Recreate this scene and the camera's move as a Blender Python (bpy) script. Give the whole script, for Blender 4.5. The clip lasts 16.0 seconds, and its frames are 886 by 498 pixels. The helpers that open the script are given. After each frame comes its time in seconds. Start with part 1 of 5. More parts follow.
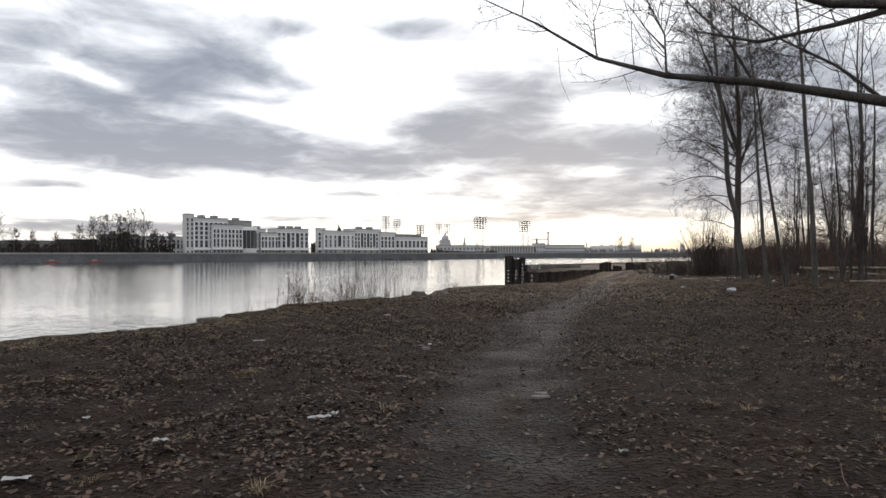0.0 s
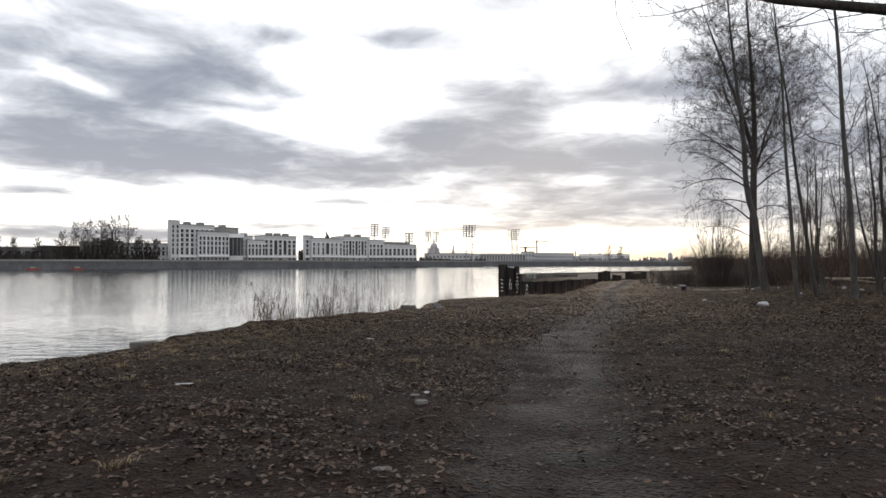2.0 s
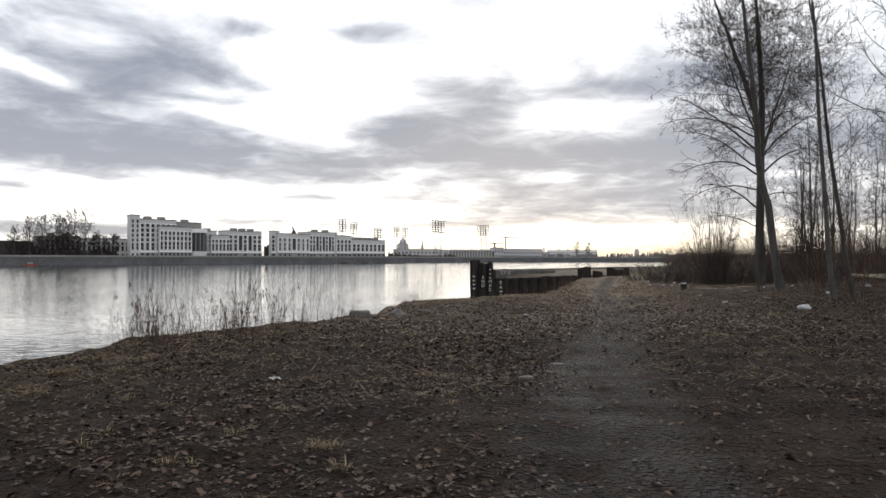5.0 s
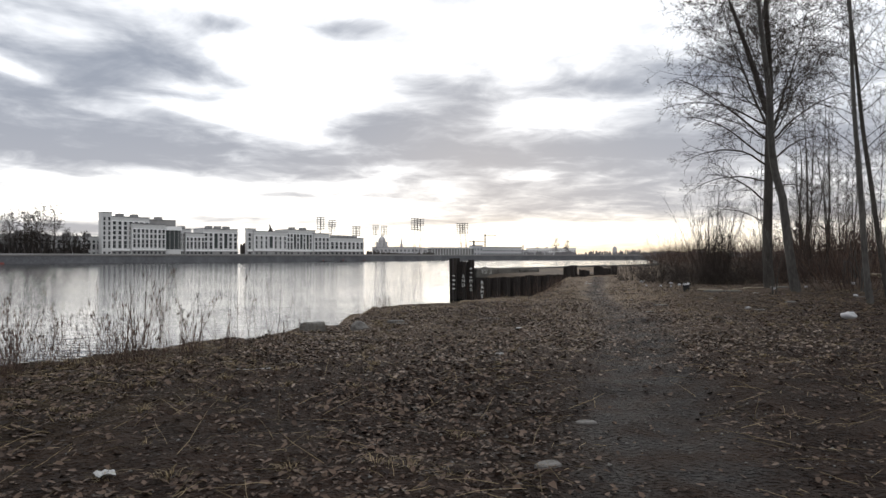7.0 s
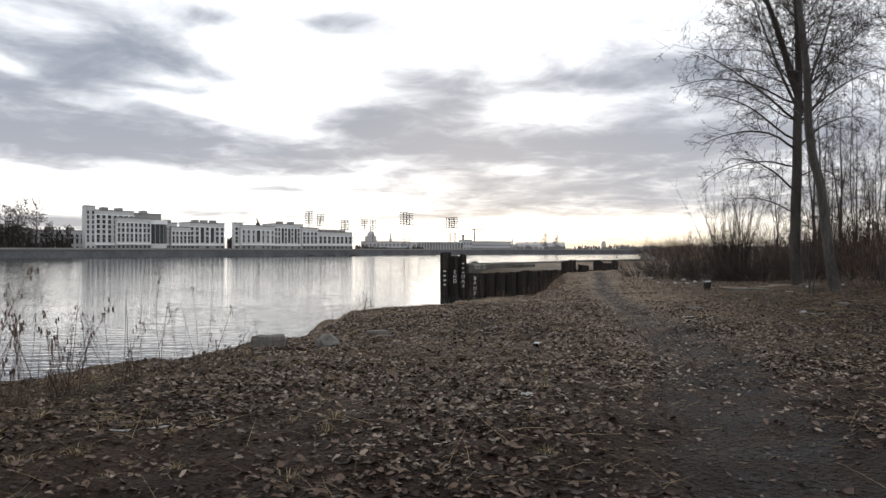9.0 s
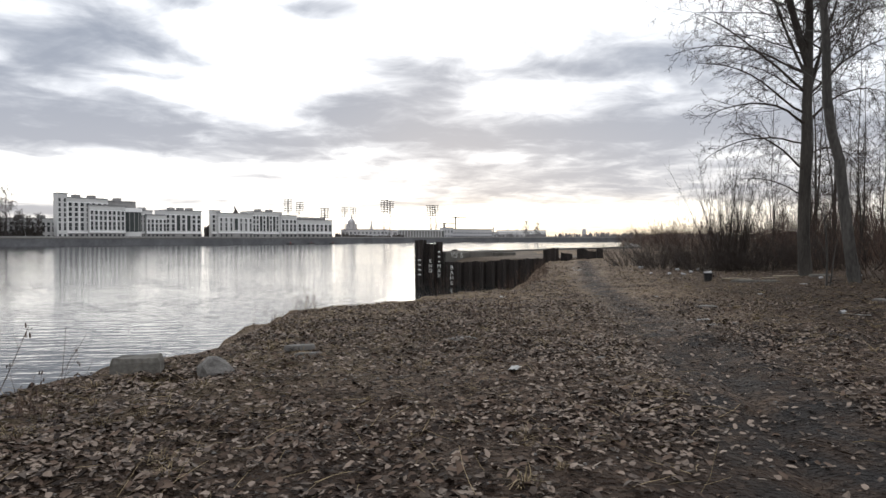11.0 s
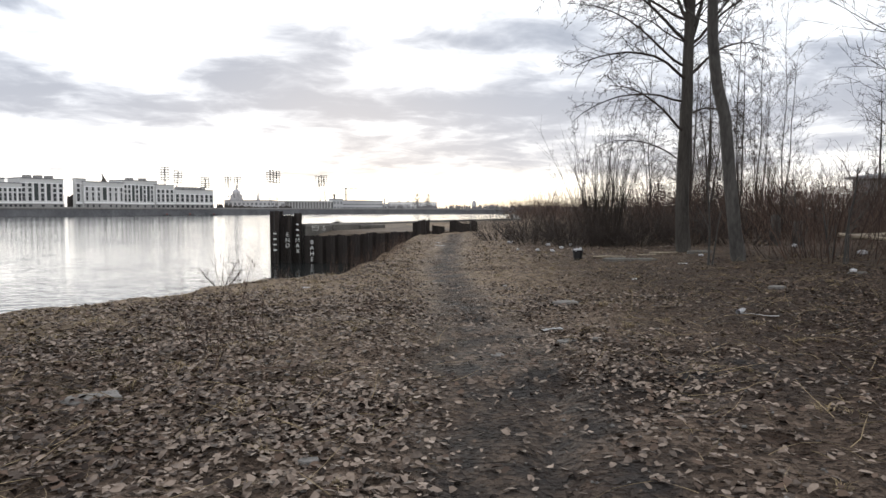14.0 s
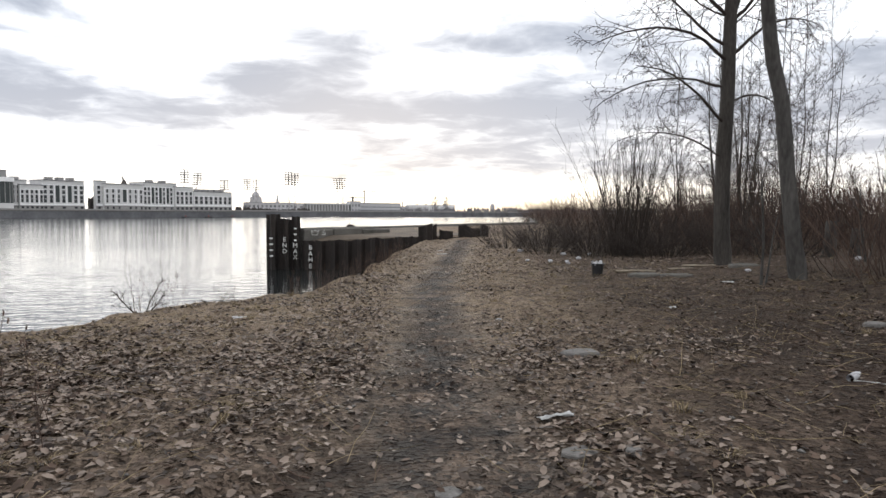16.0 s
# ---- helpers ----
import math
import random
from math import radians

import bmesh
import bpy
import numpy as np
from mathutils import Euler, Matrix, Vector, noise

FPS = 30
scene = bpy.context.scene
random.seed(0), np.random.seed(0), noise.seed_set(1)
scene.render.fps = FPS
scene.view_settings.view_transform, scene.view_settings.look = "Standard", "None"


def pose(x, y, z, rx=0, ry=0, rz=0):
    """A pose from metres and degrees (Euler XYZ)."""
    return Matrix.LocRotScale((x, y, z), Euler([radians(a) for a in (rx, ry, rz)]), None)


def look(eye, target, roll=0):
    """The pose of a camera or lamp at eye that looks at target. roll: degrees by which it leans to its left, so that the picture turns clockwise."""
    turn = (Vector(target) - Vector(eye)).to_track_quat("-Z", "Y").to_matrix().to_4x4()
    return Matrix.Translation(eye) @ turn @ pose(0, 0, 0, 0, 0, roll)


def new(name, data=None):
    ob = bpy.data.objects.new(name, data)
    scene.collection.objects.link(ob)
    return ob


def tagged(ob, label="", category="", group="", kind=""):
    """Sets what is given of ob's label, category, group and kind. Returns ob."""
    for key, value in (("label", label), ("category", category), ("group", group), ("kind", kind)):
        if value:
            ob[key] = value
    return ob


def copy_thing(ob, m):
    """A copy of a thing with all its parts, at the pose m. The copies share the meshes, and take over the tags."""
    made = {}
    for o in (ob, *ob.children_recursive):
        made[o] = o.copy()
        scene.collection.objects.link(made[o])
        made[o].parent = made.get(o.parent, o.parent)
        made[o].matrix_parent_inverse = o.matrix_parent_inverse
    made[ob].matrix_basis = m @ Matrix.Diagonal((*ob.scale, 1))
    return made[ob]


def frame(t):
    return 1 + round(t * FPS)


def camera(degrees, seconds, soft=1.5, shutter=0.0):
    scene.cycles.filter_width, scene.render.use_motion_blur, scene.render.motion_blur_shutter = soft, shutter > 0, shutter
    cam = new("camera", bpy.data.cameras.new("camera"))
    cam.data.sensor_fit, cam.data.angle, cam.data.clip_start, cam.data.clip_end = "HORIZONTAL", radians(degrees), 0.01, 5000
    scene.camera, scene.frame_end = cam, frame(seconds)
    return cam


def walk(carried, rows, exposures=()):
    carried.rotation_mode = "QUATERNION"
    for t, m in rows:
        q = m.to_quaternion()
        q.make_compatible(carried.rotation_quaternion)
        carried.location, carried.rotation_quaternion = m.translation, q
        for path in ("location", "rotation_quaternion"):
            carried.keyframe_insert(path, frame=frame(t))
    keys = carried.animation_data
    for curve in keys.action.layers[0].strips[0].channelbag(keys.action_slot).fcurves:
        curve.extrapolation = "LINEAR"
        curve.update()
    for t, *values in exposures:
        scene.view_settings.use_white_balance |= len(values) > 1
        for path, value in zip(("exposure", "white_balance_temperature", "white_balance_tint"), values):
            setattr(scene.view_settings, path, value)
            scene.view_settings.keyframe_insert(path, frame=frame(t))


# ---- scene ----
cam = camera(67.5, 16.0)
PATH = [
    (0.0, pose(-0.000, 0.000, 1.543, 90.534, 0.225, 0.000)),
    (0.5, pose(-0.009, 0.859, 1.552, 90.767, 0.229, -0.513)),
    (1.0, pose(-0.094, 1.703, 1.570, 90.755, 0.118, -0.672)),
    (1.5, pose(-0.101, 2.546, 1.558, 91.049, 0.087, -0.812)),
    (2.0, pose(-0.169, 3.398, 1.561, 91.224, 0.057, -0.978)),
    (2.5, pose(-0.191, 4.268, 1.550, 91.241, 0.014, -1.371)),
    (3.0, pose(-0.218, 5.149, 1.527, 91.251, 0.011, -1.543)),
    (3.5, pose(-0.150, 6.044, 1.492, 91.210, 0.093, -2.084)),
    (4.0, pose(-0.055, 6.915, 1.483, 90.916, 0.094, -2.519)),
    (6.5, pose(0.377, 11.263, 1.494, 90.840, 0.047, -5.191)),
    (7.0, pose(0.466, 12.126, 1.512, 90.696, 0.098, -5.436)),
    (7.5, pose(0.530, 13.001, 1.508, 90.701, 0.077, -5.867)),
    (8.0, pose(0.574, 13.827, 1.486, 90.714, 0.101, -6.076)),
    (8.5, pose(0.638, 14.665, 1.469, 90.631, 0.093, -6.211)),
    (9.0, pose(0.690, 15.456, 1.489, 90.215, 0.074, -6.374)),
    (11.5, pose(1.864, 19.293, 1.465, 88.741, 0.139, -8.748)),
    (12.0, pose(2.237, 19.982, 1.470, 88.214, 0.105, -9.775)),
    (12.5, pose(2.683, 20.685, 1.464, 87.918, 0.180, -11.419)),
    (13.0, pose(3.149, 21.321, 1.481, 87.458, 0.125, -13.594)),
    (13.5, pose(3.666, 21.949, 1.461, 87.192, 0.107, -15.592)),
    (14.0, pose(4.227, 22.596, 1.437, 86.703, 0.002, -17.290)),
    (14.5, pose(4.767, 23.257, 1.434, 86.681, 0.021, -18.328)),
    (15.0, pose(5.249, 23.967, 1.448, 86.692, -0.116, -19.008)),
    (15.5, pose(5.579, 24.743, 1.458, 86.672, -0.159, -19.121)),
    (16.0, pose(5.771, 25.443, 1.488, 86.943, -0.158, -15.702)),
]
walk(cam, PATH, exposures=[(0.0, 0.0), (4.0, 0.03), (6.5, 0.05), (9.0, 0.08), (10.5, 0.18), (12.0, 0.28), (13.0, 0.38), (14.5, 0.46), (16.0, 0.48)])


# ---- light ----
SUN_AZ, SUN_EL = radians(9), radians(13)   # the sun stands behind the clouds, ahead and a little to the right


def build_world():
    w = bpy.data.worlds.new("overcast_evening")
    scene.world = w
    w.use_nodes = True
    nt = w.node_tree
    nt.nodes.clear()
    N, L = nt.nodes.new, nt.links.new

    def m(op, a, b=None, c=None, clamp=False):
        n = N("ShaderNodeMath")
        n.operation, n.use_clamp = op, clamp
        for i, v in enumerate((a, b, c)):
            if v is None:
                continue
            if isinstance(v, (int, float)):
                n.inputs[i].default_value = v
            else:
                L(v, n.inputs[i])
        return n.outputs[0]

    def mix(f, a, b):
        n = N("ShaderNodeMix")
        n.data_type = "RGBA"
        L(f, n.inputs[0])
        for i, v in ((6, a), (7, b)):
            if isinstance(v, tuple):
                n.inputs[i].default_value = (*v, 1)
            else:
                L(v, n.inputs[i])
        return n.outputs[2]

    def step(v, lo, hi):
        n = N("ShaderNodeMapRange")
        n.interpolation_type = "SMOOTHSTEP"
        L(v, n.inputs[0])
        n.inputs[1].default_value, n.inputs[2].default_value = lo, hi
        return n.outputs[0]

    def noise_at(vec, scale, detail, rough=0.5, dist=0.0):
        n = N("ShaderNodeTexNoise")
        n.inputs["Scale"].default_value, n.inputs["Detail"].default_value = scale, detail
        n.inputs["Roughness"].default_value, n.inputs["Distortion"].default_value = rough, dist
        L(vec, n.inputs["Vector"])
        return n.outputs[0]

    tc = N("ShaderNodeTexCoord")
    sep = N("ShaderNodeSeparateXYZ")
    L(tc.outputs["Generated"], sep.inputs[0])
    x, y, z = sep.outputs
    el = m("ARCSINE", m("MINIMUM", m("MAXIMUM", z, -1.0), 1.0))          # elevation
    az = m("ARCTAN2", x, y)                                               # bearing from straight ahead, to the right
    up = m("MAXIMUM", z, 0.0)
    k = m("DIVIDE", 1.0, m("ADD", up, 0.10))
    comb = N("ShaderNodeCombineXYZ")
    L(m("MULTIPLY", x, k), comb.inputs[0])
    L(m("MULTIPLY", y, k), comb.inputs[1])
    big = noise_at(comb.outputs[0], 0.9, 5, 0.6, 0.3)
    fine = noise_at(comb.outputs[0], 3.0, 8, 0.58, 0.5)
    cloud = m("ADD", m("MULTIPLY", big, 0.58), m("MULTIPLY", fine, 0.42))

    def bank(a0, e0, wa, we, tilt=0.0):
        """How much a long soft cloud bank centred on that bearing and height adds."""
        da = m("SUBTRACT", az, radians(a0))
        de = m("SUBTRACT", m("SUBTRACT", el, radians(e0)), m("MULTIPLY", da, tilt))
        q = m("ADD", m("POWER", m("ABSOLUTE", m("DIVIDE", da, radians(wa))), 2.0), m("POWER", m("ABSOLUTE", m("DIVIDE", de, radians(we))), 2.0))
        return m("POWER", 2.718, m("MULTIPLY", q, -1.0))

    for args, amount in CLOUD_BANKS:
        cloud = m("ADD", cloud, m("MULTIPLY", bank(*args), amount))
    thick = m("POWER", step(cloud, 0.35, 0.74), 0.58)
    # cloud colours: thin veil bright, thick base grey-blue
    veil = mix(step(el, radians(2.0), radians(9.0)), (2.15, 2.06, 1.90), (1.80, 1.82, 1.85))
    grey = mix(step(el, radians(3.0), radians(16.0)), (0.47, 0.48, 0.53), (0.335, 0.37, 0.445))
    col = mix(thick, veil, grey)
    glow = m("MULTIPLY", m("SUBTRACT", 1.0, step(el, radians(0.3), radians(4.2))), m("ADD", 0.10, m("MULTIPLY", bank(20, 1.5, 18, 8), 0.62)), clamp=True)
    col = mix(glow, col, (1.06, 0.86, 0.55))
    low = step(el, radians(-4), radians(-0.5))
    col = mix(low, (0.30, 0.30, 0.32), col)
    sky = N("ShaderNodeTexSky")
    sky.sky_type, sky.sun_disc = "NISHITA", False
    sky.sun_elevation, sky.sun_rotation = SUN_EL, SUN_AZ
    b1, b2, add, out = N("ShaderNodeBackground"), N("ShaderNodeBackground"), N("ShaderNodeAddShader"), N("ShaderNodeOutputWorld")
    L(sky.outputs[0], b1.inputs[0])
    b1.inputs[1].default_value = 0.003
    L(col, b2.inputs[0])
    b2.inputs[1].default_value = 0.95
    L(b1.outputs[0], add.inputs[0])
    L(b2.outputs[0], add.inputs[1])
    L(add.outputs[0], out.inputs[0])


CLOUD_BANKS = [
    # dark bases
    ((-22, 8.7, 16, 2.0, -0.04), 0.25), ((8, 8.8, 14, 2.5, 0.0), 0.23), ((11, 4.5, 12, 1.3, 0.0), 0.17), ((30, 7.0, 14, 4.5, 0.0), 0.15), ((50, 8.0, 14, 4.0, 0.0), 0.16),
    ((-29, 14.4, 9, 3.2, -0.15), 0.13), ((-18, 15.8, 4.5, 2.0, 0.0), 0.15), ((-19, 12.2, 6, 1.2, -0.2), 0.12), ((-12, 18.5, 2.5, 0.8, 0.0), 0.13), ((-2.4, 19.0, 4, 1.0, 0.0), 0.15),
    ((6.5, 13.6, 6.5, 2.4, 0.2), 0.14), ((-1, 11.0, 4, 1.2, 0.0), 0.15), ((17, 13.8, 4, 1.2, 0.0), 0.16), ((26, 14.5, 8, 2.0, 0.0), 0.10),
    ((-8.5, 5.2, 4.5, 0.35, 0.0), 0.25), ((-31, 5.4, 5, 0.4, 0.0), 0.26), ((-26, 2.3, 11, 0.45, 0.0), 0.30), ((0, 3.0, 7, 0.4, 0.0), 0.16), ((-20, 4.4, 5, 0.25, 0.0), 0.18), ((-15, 3.2, 7, 0.3, 0.0), 0.16), ((-30, 20.0, 9, 1.6, -0.2), 0.05), ((-14, 14.5, 5, 1.0, -0.2), 0.12),
    # bright gaps
    ((-6, 15.0, 7, 4.0, 0.0), -0.22), ((-10, 20.8, 14, 1.2, 0.0), -0.14), ((-12, 11.2, 7.5, 0.6, -0.16), -0.28), ((-28, 13.6, 3, 0.6, -0.3), -0.22), ((14, 12.2, 3.6, 1.0, 0.0), -0.36),
    ((1.2, 7.6, 2.8, 0.5, 0.0), -0.24), ((13.5, 7.0, 1.6, 0.4, 0.0), -0.24), ((-20, 4.6, 20, 1.7, 0.0), -0.22), ((0, 4.4, 6, 1.2, 0.0), -0.09), ((18, 1.8, 20, 0.9, 0.0), -0.30),
]
build_world()
sun = new("sun", bpy.data.lights.new("sun", "SUN"))
sun.data.energy, sun.data.angle, sun.data.color = 0.5, radians(14), (1.0, 0.93, 0.82)
sun.matrix_world = look((0, 0, 200), (-200 * math.sin(SUN_AZ), -200 * math.cos(SUN_AZ), 200 - 200 * math.tan(SUN_EL)))


# ---- materials ----
def material(name, a, b, rough=0.8, scale=6.0, bump=0.3, metal=0.0, fine=60.0, island=0.0, objrand=0.0, dist=0.01, stretch=(1, 1, 1), spec=0.3):
    """Two colours mixed by noise at two scales, with relief; island and objrand vary the pieces."""
    mt = bpy.data.materials.new(name)
    mt.use_nodes = True
    nt = mt.node_tree
    N, L = nt.nodes.new, nt.links.new
    bs = nt.nodes["Principled BSDF"]
    bs.inputs["Roughness"].default_value, bs.inputs["Metallic"].default_value = rough, metal
    bs.inputs["Specular IOR Level"].default_value = spec
    tc, mp = N("ShaderNodeTexCoord"), N("ShaderNodeMapping")
    mp.inputs["Scale"].default_value = stretch
    L(tc.outputs["Object"], mp.inputs[0])
    n1, n2 = N("ShaderNodeTexNoise"), N("ShaderNodeTexNoise")
    for n, s in ((n1, scale), (n2, fine)):
        n.inputs["Scale"].default_value, n.inputs["Detail"].default_value = s, 4
        L(mp.outputs[0], n.inputs["Vector"])
    av = N("ShaderNodeMath")
    av.operation = "MULTIPLY_ADD"
    av.inputs[1].default_value = 0.55
    L(n1.outputs[0], av.inputs[0])
    half = N("ShaderNodeMath")
    half.operation = "MULTIPLY"
    half.inputs[1].default_value = 0.45
    L(n2.outputs[0], half.inputs[0])
    L(half.outputs[0], av.inputs[2])
    fac = av.outputs[0]
    for amount, node, sock in ((island, "ShaderNodeNewGeometry", "Random Per Island"), (objrand, "ShaderNodeObjectInfo", "Random")):
        if amount:
            g, mm = N(node), N("ShaderNodeMath")
            mm.operation = "MULTIPLY_ADD"
            mm.inputs[1].default_value = amount
            sub = N("ShaderNodeMath")
            sub.operation = "SUBTRACT"
            sub.inputs[1].default_value = 0.5
            L(g.outputs[sock], sub.inputs[0])
            L(sub.outputs[0], mm.inputs[0])
            L(fac, mm.inputs[2])
            fac = mm.outputs[0]
    rp = N("ShaderNodeValToRGB")
    rp.color_ramp.elements[0].position, rp.color_ramp.elements[1].position = 0.32, 0.68
    rp.color_ramp.elements[0].color, rp.color_ramp.elements[1].color = (*a, 1), (*b, 1)
    L(fac, rp.inputs[0])
    L(rp.outputs[0], bs.inputs["Base Color"])
    if bump:
        bp = N("ShaderNodeBump")
        bp.inputs["Strength"].default_value, bp.inputs["Distance"].default_value = bump, dist
        L(n2.outputs[0], bp.inputs["Height"])
        L(bp.outputs[0], bs.inputs["Normal"])
    return mt


def ground_material():
    """Damp soil matted with leaf mould: grey trodden earth on the path, grass along the bank, drier and paler further on."""
    mt = material("soil", (0.0060, 0.0034, 0.0024), (0.033, 0.0188, 0.0128), 0.9, 1.3, 1.0, fine=24.0, dist=0.08, spec=0.1)
    nt = mt.node_tree
    N, L = nt.nodes.new, nt.links.new
    bs = nt.nodes["Principled BSDF"]
    base = bs.inputs["Base Color"].links[0].from_socket
    tc = N("ShaderNodeTexCoord")
    warp = N("ShaderNodeTexNoise")
    warp.inputs["Scale"].default_value = 9.0
    L(tc.outputs["Object"], warp.inputs["Vector"])
    shift = N("ShaderNodeVectorMath")
    shift.operation = "MULTIPLY_ADD"
    shift.inputs[1].default_value = (0.09, 0.09, 0.0)
    L(warp.outputs["Color"], shift.inputs[0])
    L(tc.outputs["Object"], shift.inputs[2])
    cells = N("ShaderNodeTexVoronoi")
    cells.inputs["Scale"].default_value = 21.0
    L(shift.outputs[0], cells.inputs["Vector"])

    def blend(fac, a, colour):
        mx = N("ShaderNodeMix")
        mx.data_type = "RGBA"
        L(fac, mx.inputs[0])
        L(a, mx.inputs[6])
        if isinstance(colour, tuple):
            mx.inputs[7].default_value = (*colour, 1)
        else:
            L(colour, mx.inputs[7])
        return mx.outputs[2]

    def masked(layer, scale, lo, hi):
        at = N("ShaderNodeAttribute")
        at.attribute_name = layer
        nz = N("ShaderNodeTexNoise")
        nz.inputs["Scale"].default_value, nz.inputs["Detail"].default_value = scale, 5
        L(tc.outputs["Object"], nz.inputs["Vector"])
        mr = N("ShaderNodeMapRange")
        mr.inputs[1].default_value, mr.inputs[2].default_value = lo, hi
        L(nz.outputs[0], mr.inputs[0])
        mm = N("ShaderNodeMath")
        mm.operation = "MULTIPLY"
        L(at.outputs["Fac"], mm.inputs[0])
        L(mr.outputs[0], mm.inputs[1])
        return mm.outputs[0]

    # matted leaves: each cell its own brown, dry ones paler
    rp = N("ShaderNodeValToRGB")
    sep = N("ShaderNodeSeparateColor")
    L(cells.outputs["Color"], sep.inputs[0])
    L(sep.outputs[0], rp.inputs[0])
    rp.color_ramp.elements[0].color, rp.color_ramp.elements[1].color = (0.022, 0.0155, 0.0115, 1), (0.215, 0.160, 0.122, 1)
    rp.color_ramp.elements[1].position = 0.95
    base = blend(masked("dry", 0.9, 0.25, 0.55), base, rp.outputs[0])
    for layer, colour in (("path", (0.0215, 0.0193, 0.0190)), ("grass", (0.066, 0.050, 0.026)), ("straw", (0.250, 0.190, 0.135)), ("sand", (0.24, 0.185, 0.135))):
        base = blend(masked(layer, 2.2, 0.35, 0.65) if layer != "straw" else masked(layer, 5.0, 0.30, 0.60), base, colour)
    L(base, bs.inputs["Base Color"])
    # trodden earth is damp and has a dull sheen
    wet = N("ShaderNodeMapRange")
    wet.inputs[3].default_value, wet.inputs[4].default_value = 0.92, 0.72
    L(masked("path", 1.1, 0.35, 0.6), wet.inputs[0])
    L(wet.outputs[0], bs.inputs["Roughness"])
    bs.inputs["Specular IOR Level"].default_value = 0.12
    bump = bs.inputs["Normal"].links[0].from_node
    top = N("ShaderNodeBump")
    top.inputs["Strength"].default_value, top.inputs["Distance"].default_value = 1.0, 0.035
    L(cells.outputs["Distance"], top.inputs["Height"])
    L(bump.outputs[0], top.inputs["Normal"])
    L(top.outputs[0], bs.inputs["Normal"])
    return mt


def water_material():
    mt = bpy.data.materials.new("river_water")
    mt.use_nodes = True
    nt = mt.node_tree
    N, L = nt.nodes.new, nt.links.new
    bs = nt.nodes["Principled BSDF"]
    bs.inputs["Base Color"].default_value = (0.014, 0.016, 0.016, 1)
    bs.inputs["Roughness"].default_value = 0.09
    bs.inputs["IOR"].default_value = 1.33
    tc, mp = N("ShaderNodeTexCoord"), N("ShaderNodeMapping")
    mp.inputs["Scale"].default_value = (0.45, 1.3, 1.0)
    mp.inputs["Rotation"].default_value = (0, 0, 0.35)
    L(tc.outputs["Object"], mp.inputs[0])
    n1, n2 = N("ShaderNodeTexNoise"), N("ShaderNodeTexNoise")
    n1.inputs["Scale"].default_value, n1.inputs["Detail"].default_value = 1.6, 3
    n2.inputs["Scale"].default_value, n2.inputs["Detail"].default_value = 0.035, 3
    L(mp.outputs[0], n1.inputs["Vector"])
    L(tc.outputs["Object"], n2.inputs["Vector"])
    mr = N("ShaderNodeMapRange")
    mr.inputs[1].default_value, mr.inputs[2].default_value = 0.35, 0.65
    mr.inputs[3].default_value, mr.inputs[4].default_value = 0.22, 0.52
    L(n2.outputs[0], mr.inputs[0])
    bp = N("ShaderNodeBump")
    bp.inputs["Distance"].default_value = 0.085
    L(mr.outputs[0], bp.inputs["Strength"])
    L(n1.outputs[0], bp.inputs["Height"])
    L(bp.outputs[0], bs.inputs["Normal"])
    return mt


SOIL, WATER = ground_material(), water_material()
BARK = material("bark", (0.018, 0.016, 0.014), (0.07, 0.062, 0.055), 0.9, 3.0, 0.8, fine=22, stretch=(1, 1, 0.25), dist=0.03)
BARK_PALE = material("pale_bark", (0.022, 0.0205, 0.019), (0.090, 0.084, 0.078), 0.85, 2.5, 0.7, fine=18, stretch=(1, 1, 0.3), dist=0.03)
TWIG = material("twig_bark", (0.020, 0.016, 0.014), (0.055, 0.043, 0.036), 0.9, 4, 0.0)
TWIG_RED = material("reddish_twigs", (0.034, 0.022, 0.017), (0.105, 0.068, 0.052), 0.9, 1.2, 0.0, island=0.5)
# for far trunks and limbs: haze mixed into the colour, paler than near twigs
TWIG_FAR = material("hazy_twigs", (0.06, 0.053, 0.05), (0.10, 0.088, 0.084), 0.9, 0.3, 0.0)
STEEL = material("rusty_sheet_steel", (0.007, 0.006, 0.0055), (0.028, 0.021, 0.018), 0.75, 1.5, 0.6, fine=14, stretch=(1, 1, 0.3), dist=0.02)
CONCRETE = material("weathered_concrete", (0.045, 0.042, 0.037), (0.155, 0.145, 0.13), 0.9, 1.1, 0.5, fine=20, dist=0.02)
GRANITE = material("embankment_granite", (0.075, 0.077, 0.084), (0.155, 0.155, 0.165), 0.9, 0.09, 0.2, fine=0.8, dist=0.05)
CREAM = material("pale_stone_cladding", (0.47, 0.47, 0.47), (0.57, 0.565, 0.56), 0.85, 0.06, 0.0, fine=0.6)
WHITE_STONE = material("white_stone_trim", (0.70, 0.70, 0.70), (0.80, 0.80, 0.80), 0.8, 0.1, 0.0, fine=1.0)
GREYWALL = material("grey_render", (0.19, 0.185, 0.18), (0.29, 0.285, 0.28), 0.9, 0.05, 0.0, fine=0.6)
GLASS = material("dark_window_glass", (0.02, 0.022, 0.025), (0.045, 0.048, 0.052), 0.35, 0.2, 0.0, objrand=0.8, spec=0.25)
ROOF = material("grey_roof_metal", (0.14, 0.14, 0.15), (0.22, 0.22, 0.23), 0.6, 0.2, 0.0)
MASTSTEEL = material("galvanised_mast", (0.13, 0.125, 0.12), (0.19, 0.18, 0.175), 0.6, 0.3, 0.0)
# distance haze is put into these colours: paler walls, greyer low-contrast windows
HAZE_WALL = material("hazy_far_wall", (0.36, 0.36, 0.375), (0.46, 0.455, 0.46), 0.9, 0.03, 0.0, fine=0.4)
